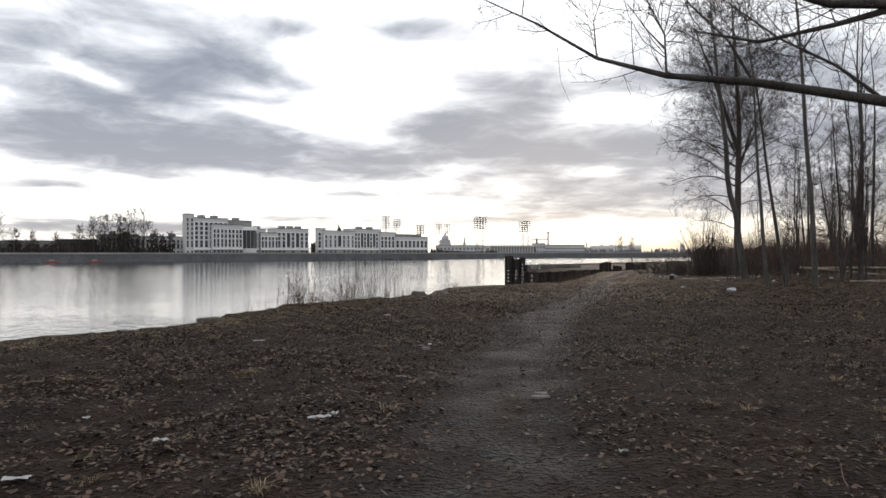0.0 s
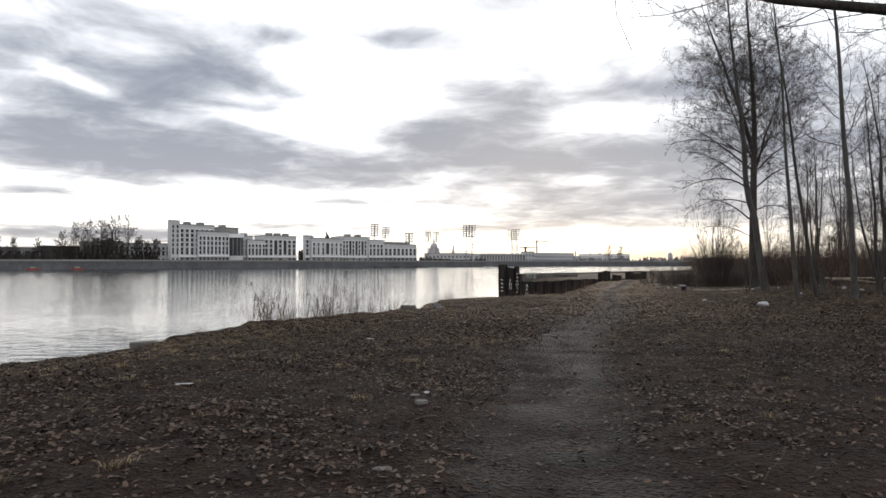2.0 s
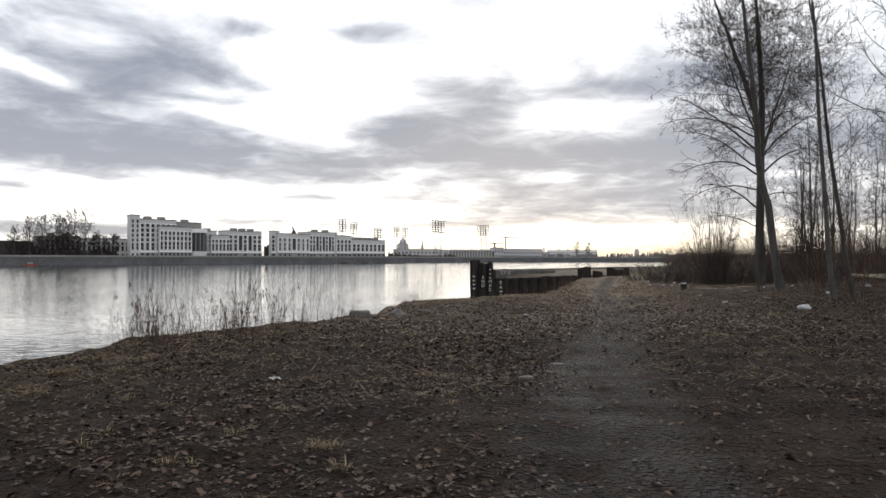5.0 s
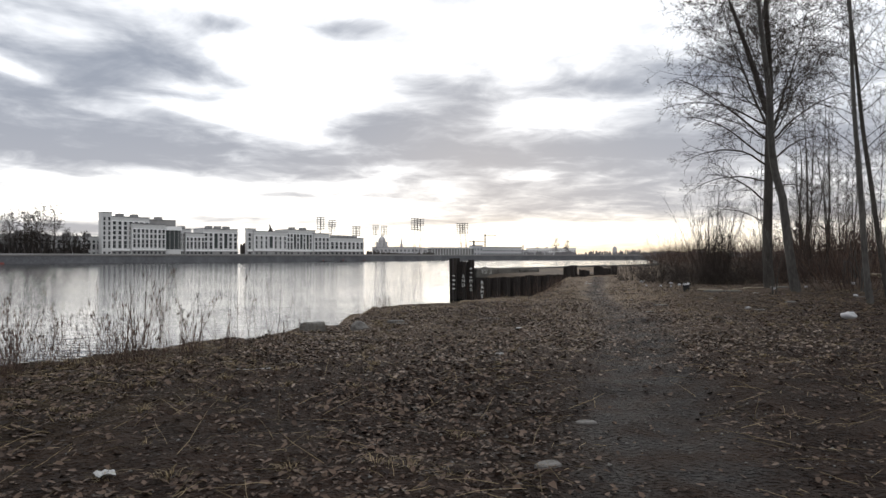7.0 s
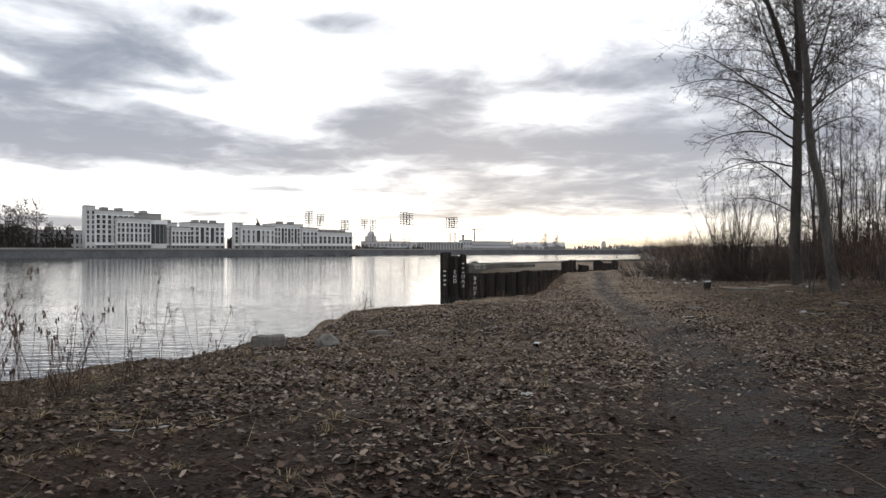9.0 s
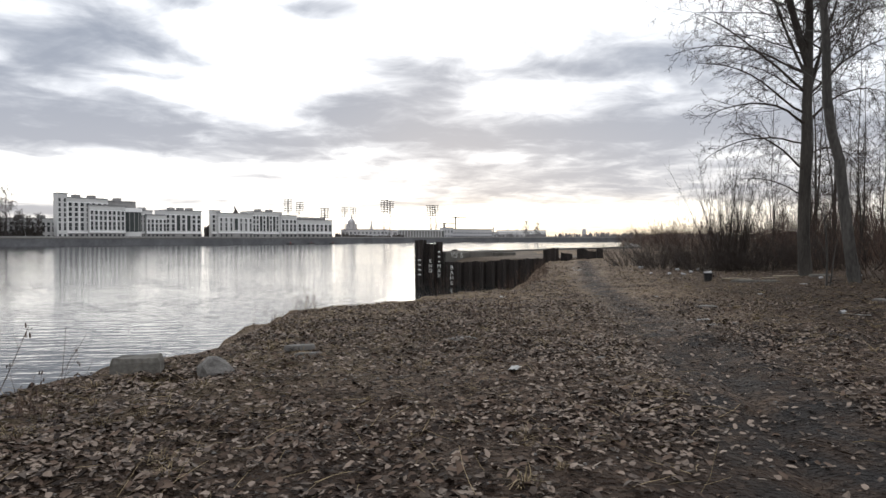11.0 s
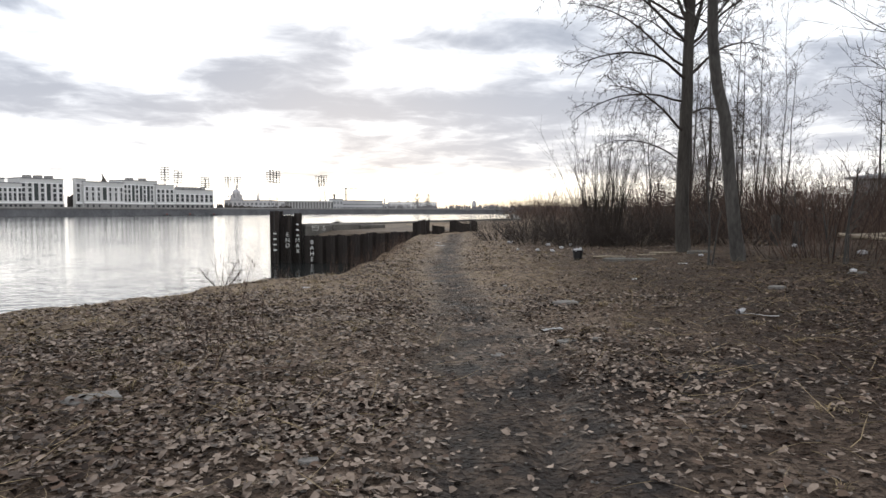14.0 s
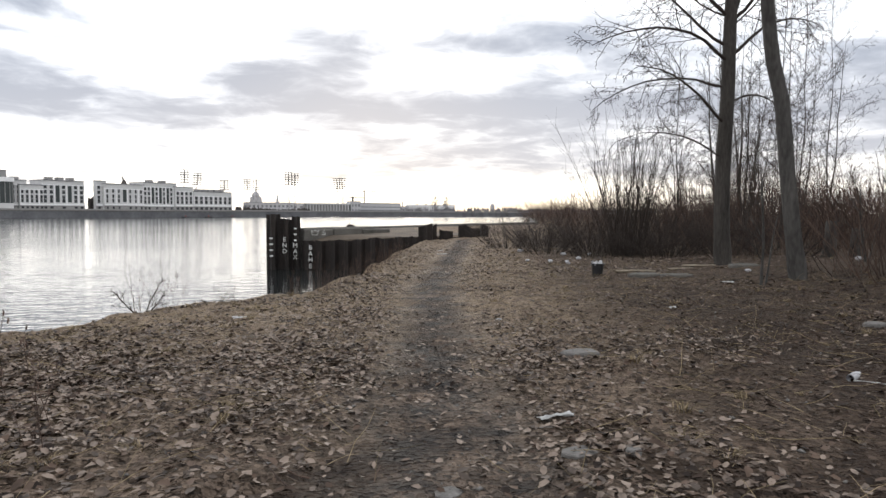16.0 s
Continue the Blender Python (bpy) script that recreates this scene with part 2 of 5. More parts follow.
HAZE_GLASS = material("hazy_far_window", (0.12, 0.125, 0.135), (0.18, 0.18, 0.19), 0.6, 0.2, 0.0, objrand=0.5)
# bare woods again, lightened in the colour to stand for haze on the horizon
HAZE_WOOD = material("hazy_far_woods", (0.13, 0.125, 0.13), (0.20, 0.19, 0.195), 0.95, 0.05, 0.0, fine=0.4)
FARWOOD = material("far_bare_woods", (0.045, 0.040, 0.038), (0.085, 0.075, 0.07), 0.95, 0.08, 0.0, fine=0.7)
DEADGRASS = material("dry_grass", (0.085, 0.064, 0.033), (0.28, 0.215, 0.13), 0.9, 1.0, 0.0, island=0.6)
LEAF = material("fallen_leaves", (0.015, 0.0092, 0.0066), (0.100, 0.068, 0.050), 0.72, 0.8, 0.0, fine=8, island=0.75, spec=0.18)
LEAF_PALE = material("dry_pale_leaves", (0.054, 0.039, 0.030), (0.225, 0.174, 0.138), 0.66, 0.8, 0.0, fine=30, island=0.5, spec=0.3)
PAPER = material("dirty_paper", (0.26, 0.26, 0.255), (0.46, 0.46, 0.45), 0.8, 12, 0.4)
PLASTIC = material("white_plastic", (0.28, 0.28, 0.29), (0.46, 0.46, 0.47), 0.45, 9, 0.3)
DARKPLASTIC = material("black_plastic", (0.008, 0.008, 0.009), (0.02, 0.02, 0.022), 0.45, 9, 0.2)
STONE = material("grey_stone", (0.07, 0.066, 0.062), (0.18, 0.17, 0.16), 0.9, 7, 0.6)
REDPAINT = material("red_hull_paint", (0.16, 0.035, 0.03), (0.24, 0.06, 0.05), 0.6, 2, 0.1)
WHITEPAINT = material("white_spray_paint", (0.50, 0.50, 0.48), (0.72, 0.72, 0.70), 0.7, 6, 0.1)
LIGHTWOOD = material("pale_broken_wood", (0.22, 0.18, 0.13), (0.42, 0.36, 0.28), 0.8, 5, 0.3, stretch=(1, 0.2, 1))
SANDY = material("sandy_fill", (0.05, 0.04, 0.03), (0.13, 0.10, 0.075), 0.95, 0.7, 0.6, fine=12, dist=0.03)
BLUEGLASS = material("greenish_curtain_glass", (0.02, 0.027, 0.028), (0.045, 0.055, 0.056), 0.3, 0.15, 0.0, spec=0.3)


# ---- building blocks ----
def part(name, bm, mt, parent, label="", smooth=False):
    """Links a bmesh or a mesh as one object under a thing or a part."""
    if isinstance(bm, bpy.types.Mesh):
        me = bm
    else:
        me = bpy.data.meshes.new(name)
        bm.to_mesh(me)
        bm.free()
    if mt and not me.materials:
        me.materials.append(mt)
    if smooth:
        me.polygons.foreach_set("use_smooth", [True] * len(me.polygons))
    ob = new(name, me)
    if parent is not None:
        ob.parent = parent
    if label:
        tagged(ob, label)
    return ob


def thing(name, label, category, at=(0, 0, 0), rz=0.0, group="", kind=""):
    ob = new(name)
    ob.matrix_basis = pose(*at, 0, 0, rz)
    ob.empty_display_size = 0.3
    return tagged(ob, label, category, group, kind)


def single(name, bm, mt, label, category, at=(0, 0, 0), rz=0.0, group="", kind="", smooth=False):
    ob = part(name, bm, mt, None, "", smooth)
    ob.matrix_basis = pose(*at, 0, 0, rz)
    return tagged(ob, label, category, group, kind)


def box(bm, x0, x1, y0, y1, z0, z1, bevel=0.0):
    vs = [bm.verts.new((x, y, z)) for z in (z0, z1) for x, y in ((x0, y0), (x1, y0), (x1, y1), (x0, y1))]
    fs = [(3, 2, 1, 0), (4, 5, 6, 7), (0, 1, 5, 4), (1, 2, 6, 5), (2, 3, 7, 6), (3, 0, 4, 7)]
    made = [bm.faces.new([vs[i] for i in f]) for f in fs]
    if bevel:
        es = list({e for f in made for e in f.edges})
        bmesh.ops.bevel(bm, geom=es, offset=bevel, segments=1, affect="EDGES", clamp_overlap=True)


def boxmesh(*args, bevel=0.0):
    bm = bmesh.new()
    box(bm, *args, bevel=bevel)
    return bm


def prism(poly, z0, z1):
    """An upright solid on a plan polygon given counter-clockwise."""
    bm = bmesh.new()
    lo = [bm.verts.new((x, y, z0)) for x, y in poly]
    hi = [bm.verts.new((x, y, z1)) for x, y in poly]
    bm.faces.new(lo[::-1])
    bm.faces.new(hi)
    n = len(poly)
    for i in range(n):
        bm.faces.new((lo[i], lo[(i + 1) % n], hi[(i + 1) % n], hi[i]))
    return bm


def tubes(name, paths, sides=5):
    """One mesh of tapered tubes; each path is a list of (point, radius)."""
    V, F = [], []
    ring = [(math.cos(2 * math.pi * i / sides), math.sin(2 * math.pi * i / sides)) for i in range(sides)]
    for path in paths:
        n = len(path)
        base = len(V)
        thin = sides == 3
        u = None
        for i, (p, r) in enumerate(path):
            d = (path[min(i + 1, n - 1)][0] - path[max(i - 1, 0)][0])
            if d.length < 1e-6:
                d = Vector((0, 0, 1))
            d.normalize()
            if u is None:
                u = d.orthogonal().normalized()
            else:
                u = (u - d * u.dot(d))
                u = u.normalized() if u.length > 1e-5 else d.orthogonal().normalized()
            w = d.cross(u)
            for c, s in ring:
                V.append(p + (u * c + w * s) * r)
        for i in range(n - 1):
            a, b = base + i * sides, base + (i + 1) * sides
            for j in range(sides):
                k = (j + 1) % sides
                F.append((a + j, a + k, b + k, b + j))
        if not thin:
            F.append(tuple(base + (n - 1) * sides + j for j in range(sides)))
    me = bpy.data.meshes.new(name)
    me.from_pydata(V, [], F)
    me.update()
    me.polygons.foreach_set("use_smooth", [True] * len(me.polygons))
    return me


# ---- plan of the land ----
BANK = [(-60, -80), (-24, -20), (-14.5, 3), (-8.7, 13.0), (-6.6, 16.0), (-5.6, 19.5), (-5.35, 22.4), (-3.2, 24.7), (-1.5, 26.9), (-0.4, 28.5), (0.4, 33.5),
        (2.6, 35.4), (4.2, 37.6), (5.9, 38.5), (6.9, 39.3), (7.6, 40.9), (8.8, 43.3), (10.2, 47.7), (12.0, 53.5), (13.4, 57.0), (14.6, 61.0), (16.2, 64.6)]
QUAY = [(17.0, 67.6), (15.0, 70.5), (15.5, 74.0), (23.0, 81.5), (38.5, 96.5), (90, 225), (150, 365), (330, 790), (420, 1000)]
SHORE = [(1500, 2600), (900, 1500), (345, 830), (160, 715), (69, 695), (-14, 602), (-104, 511), (-171, 444), (-248, 372), (-400, 240), (-700, 0), (-1100, -400)]
RIVER = np.array(BANK + QUAY + SHORE, float)
TRAIL = np.array([(0.2, -6), (0.3, 4.3), (0.5, 6.1), (0.95, 9.3), (1.9, 14.2), (2.9, 17.8), (4.0, 21), (5.4, 24.3), (6.3, 27.3), (7.1, 30.2), (8.1, 34.2), (9.4, 39.2), (11.4, 45), (13, 49.5), (15.2, 56), (18, 64)], float)
RUT = np.array([(4.3, 22.0), (5.0, 23.7), (5.3, 24.4), (5.85, 25.7), (6.35, 26.8), (6.9, 27.7)], float)


def seg_distance(P, line, closed=False):
    best = np.full(len(P), 1e9)
    pts = list(line) + ([line[0]] if closed else [])
    for a, b in zip(pts[:-1], pts[1:]):
        a, d = np.asarray(a, float), np.asarray(b, float) - np.asarray(a, float)
        t = np.clip(((P - a) @ d) / (d @ d), 0, 1)
        best = np.minimum(best, np.hypot(*(P - a - t[:, None] * d).T))
    return best


def inside(P, poly):
    r = np.zeros(len(P), bool)
    j = len(poly) - 1
    for i in range(len(poly)):
        (xi, yi), (xj, yj) = poly[i], poly[j]
        hit = ((yi > P[:, 1]) != (yj > P[:, 1])) & (P[:, 0] < (xj - xi) * (P[:, 1] - yi) / (yj - yi + 1e-12) + xi)
        r ^= hit
        j = i
    return r


def smooth(v, lo, hi):
    t = np.clip((v - lo) / (hi - lo), 0, 1)
    return t * t * (3 - 2 * t)


def wobble(P, s, seed=0.0):
    return np.array([noise.noise((x * s + seed, y * s - seed, seed)) for x, y in P])


def off_trail(P):
    """How far a place lies to the landward side of the trodden path."""
    return P[:, 0] - np.interp(P[:, 1], TRAIL[:, 1], TRAIL[:, 0])


def land(P):
    """Signed distance to the water's edge (land positive)."""
    d = seg_distance(P, RIVER, True)
    return np.where(inside(P, RIVER), -d, d)


def height(P):
    sd = land(P)
    near = (np.abs(P[:, 0] - 10) < 70) & (P[:, 1] < 130)
    w1, w2, w3, w4 = (np.zeros(len(P)) for _ in range(4))
    if near.any():
        w1[near], w2[near], w3[near], w4[near] = wobble(P[near], 0.35), wobble(P[near], 1.4, 7.0), wobble(P[near], 3.4, 3.0), wobble(P[near], 7.5, 5.0)
    e = sd + 0.35 * w2 + 0.3 * w1
    tr = seg_distance(P, TRAIL)
    rough = 0.35 + 0.65 * smooth(tr, 0.4, 1.4)
    h = 0.05 * w1 + 0.04 * w2 + rough * (0.042 * w3 + 0.028 * w4)
    h = h - 0.06 * np.exp(-(seg_distance(P, RUT) / 0.13) ** 2) - 0.22 * np.exp(-((P[:, 0] + 0.42) ** 2 / 0.09 + (P[:, 1] - 26.35) ** 2 / 0.035))
    h = h - 0.12 * (1 - smooth(e, 0.0, 2.6))
    h = h + 0.22 * smooth(tr, 5, 11) * smooth(P[:, 0], 8, 16)
    h = h - 0.05 * (1 - smooth(tr, 0.3, 1.1))
    h = h + 0.22 * smooth(P[:, 1], 62, 72) * smooth(P[:, 0], 4, 9)
    drop = smooth(-e, 0.0, 2.6)
    h = h * (1 - drop) + (-3.2) * drop
    across = ((P[:, 0] < -60) | (P[:, 1] > 420)) & (P[:, 0] < 0.36 * P[:, 1])
    h = np.where(across, np.where(sd > 200, 2.4, -3.6), h)
    return h


def at_ground(x, y):
    return float(height(np.array([(x, y)], float))[0])


def grid_lines(lo, hi, fine_lo, fine_hi, step):
    out = list(np.arange(fine_lo, fine_hi + 1e-6, step))
    s, v = step, fine_lo
    while v > lo:
        s *= 1.16
        v -= s
        out.insert(0, v)
    s, v = step, out[-1]
    while v < hi:
        s *= 1.16
        v += s
        out.append(v)
    return np.array(out)


def build_ground():
    xs, ys = grid_lines(-3000, 3500, -10, 20, 0.15), grid_lines(-400, 4500, 0, 66, 0.15)
    X, Y = np.meshgrid(xs, ys)
    P = np.stack([X.ravel(), Y.ravel()], 1)
    Z = height(P)
    nx, ny = len(xs), len(ys)
    me = bpy.data.meshes.new("ground")
    i = np.arange((nx - 1) * (ny - 1))
    a = (i // (nx - 1)) * nx + i % (nx - 1)
    F = np.stack([a, a + 1, a + nx + 1, a + nx], 1)
    me.vertices.add(nx * ny)
    me.vertices.foreach_set("co", np.column_stack([P, Z]).ravel())
    me.loops.add(F.size)
    me.polygons.add(len(F))
    me.loops.foreach_set("vertex_index", F.ravel())
    me.polygons.foreach_set("loop_start", np.arange(0, F.size, 4))
    me.polygons.foreach_set("use_smooth", np.ones(len(F), bool))
    me.update(calc_edges=True)
    sd, tr = land(P), seg_distance(P, TRAIL)
    damp = sum(np.exp(-((P[:, 0] - a) ** 2 + (P[:, 1] - b) ** 2) / c) for a, b, c in ((7.6, 27.2, 0.5), (8.6, 27.6, 0.35), (6.7, 29.6, 0.6), (4.6, 23.2, 0.8)))
    layers = {"path": np.clip(np.maximum(1 - smooth(tr, 0.4, 1.1), damp), 0, 1), "straw": 0.95 * smooth(P[:, 1], 27, 36) * smooth(tr, 0.1, 0.7) * (1 - 0.85 * smooth(off_trail(P), 1.0, 4.0)), "grass": (1 - smooth(sd, 1.0, 5.0)) * 0.8 * smooth(tr, 0.6, 2), "sand": smooth(P[:, 1], 60, 66) * 0.8,
              "dry": 0.06 + 0.90 * smooth(P[:, 1], 19, 29) * (1 - 0.85 * smooth(off_trail(P), 0.6, 4.0) * (1 - 0.6 * smooth(P[:, 1], 34, 44)))}
    for k, v in layers.items():
        me.attributes.new(k, "FLOAT", "POINT").data.foreach_set("value", v.astype(np.float32))
    me.materials.append(SOIL)
    tagged(new("ground", me), "damp brown earth bank with a trodden path and leaf litter", "ground", kind="structure")


build_ground()
bm = bmesh.new()
bm.faces.new([bm.verts.new(p) for p in ((-3000, -400, -2), (3500, -400, -2), (3500, 4500, -2), (-3000, 4500, -2))])
single("water", bm, WATER, "calm pale grey river reflecting the cloudy sky", "river", kind="structure")


# ---- far shore ----
def embankment(line, name, top, label):
    """A stone river wall along a plan line, with a coping and a promenade strip behind it."""
    root = thing(name, label, "embankment", kind="structure")
    for (ax, ay), (bx, by) in zip(line[:-1], line[1:]):
        d = Vector((bx - ax, by - ay, 0))
        n = Vector((-d.y, d.x, 0)).normalized()
        if n.y < 0:
            n = -n
        for nm, z0, z1, o0, o1, mt in (("wall", -4, top - 0.5, 0, 230, GRANITE), ("coping", top - 0.5, top, -0.4, 230, STONE), ("parapet", top, top + 1.0, 2, 2.5, GREYWALL)):
            a, b = Vector((ax, ay, 0)), Vector((bx, by, 0))
            pts = [a + n * o0, b + n * o0, b + n * o1, a + n * o1]
            poly = [(p.x, p.y) for p in pts]
            area = sum(poly[i][0] * poly[(i + 1) % 4][1] - poly[(i + 1) % 4][0] * poly[i][1] for i in range(4))
            part(nm, prism(poly if area > 0 else poly[::-1], z0, z1), mt, root)
    return root


wall_line = [(-700, 0), (-400, 240), (-248, 372), (-171, 444), (-104, 511), (-14, 602), (69, 695), (160, 715), (345, 830), (900, 1500)]
quayside = embankment(wall_line, "embankment", 3.0, "long grey granite embankment wall above the river")
post_mesh = boxmesh(-0.6, 0.6, -0.7, 0.2, -3.0, 2.0)
post_data = None
for i in range(18):
    f = i / 17
    x, y = -300 + f * 85, 326 + f * 78
    if post_data is None:
        o = part("fender_post", post_mesh, DARKPLASTIC, quayside, "dark timber fender post")
        post_data = o.data
    else:
        o = part("fender_post", post_data, None, quayside, "dark timber fender post")
    o.matrix_basis = pose(x, y, 0, 0, 0, 43)

WINDOW_MESHES = {}


def window_mesh(w, h, mt):
    key = (round(w, 2), round(h, 2), mt.name)
    if key not in WINDOW_MESHES:
        bm = bmesh.new()
        box(bm, -w / 2, w / 2, -0.06, 0.3, 0, h)
        me = bpy.data.meshes.new("window")
        bm.to_mesh(me)
        bm.free()
        me.materials.append(mt)
        WINDOW_MESHES[key] = me
    return WINDOW_MESHES[key]


def block(name, a, b, base, top, cols, rows, label, wall=CREAM, depth=16, strips=(), winw=0.50, proud=0.0, bands=True, roof_boxes=0, category="building", tall=0.70, glass=GLASS):
    """A building with its front from a to b in plan: wall, plinth, cornice bands, roof and every window."""
    a, b = Vector((*a, 0)), Vector((*b, 0))
    d = b - a
    L = d.length
    root = thing(name, label, category, (a.x, a.y, base), math.degrees(math.atan2(d.y, d.x)), group="riverside buildings")
    H = top - base
    part("wall", boxmesh(0, L, -proud, depth, 0, H), wall, root)
    part("roof", boxmesh(-0.3, L + 0.3, -proud - 0.5, depth + 0.3, H, H + 0.45), ROOF, root)
    g = H / (rows + 0.9) if rows else H
    if bands:
        part("cornice", boxmesh(-0.15, L + 0.15, -proud - 0.5, -proud + 0.05, g * 1.0, g * 1.0 + 0.9), WHITE_STONE, root, "white stone string course")
        part("plinth", boxmesh(-0.1, L + 0.1, -proud - 0.25, -proud + 0.05, 0, 0.9 * g), GREYWALL, root)
        part("upper_cornice", boxmesh(-0.15, L + 0.15, -proud - 0.4, -proud + 0.05, g * (rows - 0.05), g * (rows - 0.05) + 0.5), WHITE_STONE, root)
    cw = L / max(cols, 1)
    for c in range(cols):
        x = (c + 0.5) * cw
        if c in strips:
            o = part("window_strip", window_mesh(cw * 0.62, g * (rows - 1.6), BLUEGLASS), None, root, "tall dark glazed strip")
            o.location = (x, -proud - 0.12, g * 1.6)
            continue
        for r in range(rows):
            h = g * (tall if r else 0.5)
            o = part("window", window_mesh(cw * winw, h, glass), None, root)
            o.location = (x, -proud - 0.02 if r else -proud - 0.3, g * (r + 0.25) + (0.9 if r == 1 else 0.1))
    if bands and cols > 2:
        data = None
        for c in range(0, cols + 1, 2):
            o = part("pilaster", boxmesh(-0.3, 0.3, -0.3, 0.05, g * 1.3, g * (rows - 0.05)) if data is None else data, WHITE_STONE, root)
            data = o.data
            o.location = (min(max(c * cw, 0.3), L - 0.3), -proud, 0)
    for i in range(roof_boxes):
        x = L * (0.12 + 0.76 * (i + 0.5) / roof_boxes)
        part("roof_house", boxmesh(x - 1.8, x + 1.8, 3, 8, H + 0.45, H + 2.4), GREYWALL, root)
    return root


PALE = "pale stone modern apartment block with rows of dark windows"
block("apartment_building", (-179.3, 461.8), (-175.0, 466.3), 3.0, 31.0, 2, 8, "tall pale stair tower of an apartment block", bands=False, depth=5, winw=0.4)
block("apartment_building", (-175.2, 466.5), (-157.5, 485.5), 3.0, 28.6, 7, 7, PALE, roof_boxes=2)
block("apartment_building", (-165.8, 475.0), (-149.5, 492.0), 3.0, 24.2, 8, 5, "pale stone apartment wing with a white cornice", proud=1.5, depth=14)
block("apartment_building", (-158.7, 486.0), (-144.5, 500.5), 3.0, 27.6, 4, 0, "grey setback attic storey above an apartment block", wall=GREYWALL, bands=False, roof_boxes=1)
block("apartment_building", (-142.8, 500.5), (-135.5, 507.0), 3.0, 21.8, 3, 5, PALE, roof_boxes=1)
block("apartment_building", (-138.5, 502.5), (-127.8, 512.5), 3.0, 19.0, 5, 4, "low pale stone pavilion of an apartment block", proud=1.0)
block("apartment_building", (-128.5, 513.0), (-107.6, 531.0), 3.0, 22.6, 7, 5, "pale apartment block with dark glazed vertical strips", strips=(2, 4), roof_boxes=3)
block("apartment_building", (-101.7, 538.0), (-96.4, 544.0), 3.0, 23.6, 2, 5, PALE, strips=(1,), depth=3)
block("apartment_building", (-97.9, 541.0), (-75.9, 564.8), 3.0, 21.9, 7, 4, "pale stone block with a tall glazed centre bay", strips=(3,), proud=1.2, winw=0.3, depth=5)
block("apartment_building", (-75.7, 566.0), (-54.6, 587.3), 3.0, 24.1, 9, 5, "pale apartment block with dark glazed vertical strips", strips=(2, 4, 6), roof_boxes=2)
block("apartment_building", (-55.8, 584.6), (-43.9, 596.2), 3.0, 21.7, 4, 4, PALE, proud=1.0)
block("apartment_building", (-42.8, 598.2), (-14.3, 624.0), 3.0, 18.6, 8, 3, "lower pale apartment block with a row of roof houses", roof_boxes=5)
block("old_building", (-262, 398), (-243, 419), 3.0, 11.2, 6, 2, "low dark rendered building behind bare trees", wall=GREYWALL, bands=False)
block("old_building", (-241, 419), (-226, 433), 3.0, 12.4, 5, 3, "dark brown rendered old building", wall=FARWOOD, bands=False)
block("old_building", (-224, 436), (-206.5, 451), 3.0, 16.0, 8, 4, "grey five-storey old residential building", wall=GREYWALL, bands=False, roof_boxes=2)
block("old_building", (-206, 452), (-181, 472), 3.0, 15.0, 11, 4, "pale old residential building with small windows", bands=False, roof_boxes=2)
block("old_building", (-330, 330), (-264, 396), 3.0, 10.4, 14, 2, "low dark rendered building behind bare trees", wall=GREYWALL, bands=False)

# the rounded glass corner of the first block
corner = thing("glass_corner", "rounded dark curtain-wall corner with white cornice", "building", (-146.2, 497.2, 3.0), 45)
arc = [(5.5 * math.cos(math.radians(t)), 5.5 * math.sin(math.radians(t)) - 1.0) for t in range(180, 361, 15)]
part("curtain_wall", prism(arc, 4.2, 17.5), BLUEGLASS, corner)
part("base", prism([(x * 1.04, y * 1.04) for x, y in arc], 0, 4.2), CREAM, corner)
part("cornice", prism([(x * 1.12, y * 1.12) for x, y in arc], 17.5, 20.2), WHITE_STONE, corner, "white stone cornice")
for i in range(1, 12, 2):
    x, y = arc[i]
    o = part("mullion", boxmesh(-0.18, 0.18, -0.18, 0.18, 4.2, 17.5), GREYWALL, corner)
    o.location = (x, y, 0)

# a bronze figure group on the gabled block, a plain shape
bm = bmesh.new()
bmesh.ops.create_cone(bm, cap_ends=True, segments=8, radius1=2.2, radius2=1.2, depth=2.5, matrix=Matrix.Translation((0, 0, 1.2)))
bmesh.ops.create_cone(bm, cap_ends=True, segments=6, radius1=0.9, radius2=0.25, depth=3.6, matrix=Matrix.Translation((-0.6, 0, 4.0)) @ Matrix.Rotation(-0.35, 4, "Y"))
single("roof_sculpture", bm, FARWOOD, "dark sculpture on a stone plinth on a roof", "sculpture", (-87, 556, 22.3))

# stadium and halls
stadium = thing("stadium_stand", "low pale colonnaded stadium building by the water", "stadium", (57.7, 760, 3.0), 2)
part("wall", boxmesh(0, 48, 3, 30, 0, 8.0), GREYWALL, stadium)
part("roof", boxmesh(-1, 49, 0, 31, 8.0, 9.6), CREAM, stadium)
part("plinth", boxmesh(-1, 49, -0.5, 4, 0, 1.2), GREYWALL, stadium)
col_data = None
for i in range(15):
    o = part("column", boxmesh(-0.45, 0.45, -0.45, 0.45, 1.2, 8.0) if col_data is None else col_data, CREAM, stadium)
    col_data = o.data
    o.location = (1.5 + i * 3.2, 1.0, 0)
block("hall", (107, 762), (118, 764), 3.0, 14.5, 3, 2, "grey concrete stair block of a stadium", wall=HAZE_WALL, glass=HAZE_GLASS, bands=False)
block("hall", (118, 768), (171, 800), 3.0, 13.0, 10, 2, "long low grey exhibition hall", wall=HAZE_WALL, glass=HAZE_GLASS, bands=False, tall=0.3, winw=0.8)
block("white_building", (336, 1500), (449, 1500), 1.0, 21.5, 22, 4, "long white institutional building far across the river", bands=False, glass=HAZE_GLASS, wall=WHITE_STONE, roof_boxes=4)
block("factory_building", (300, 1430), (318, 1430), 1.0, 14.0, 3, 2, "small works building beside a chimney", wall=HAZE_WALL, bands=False)
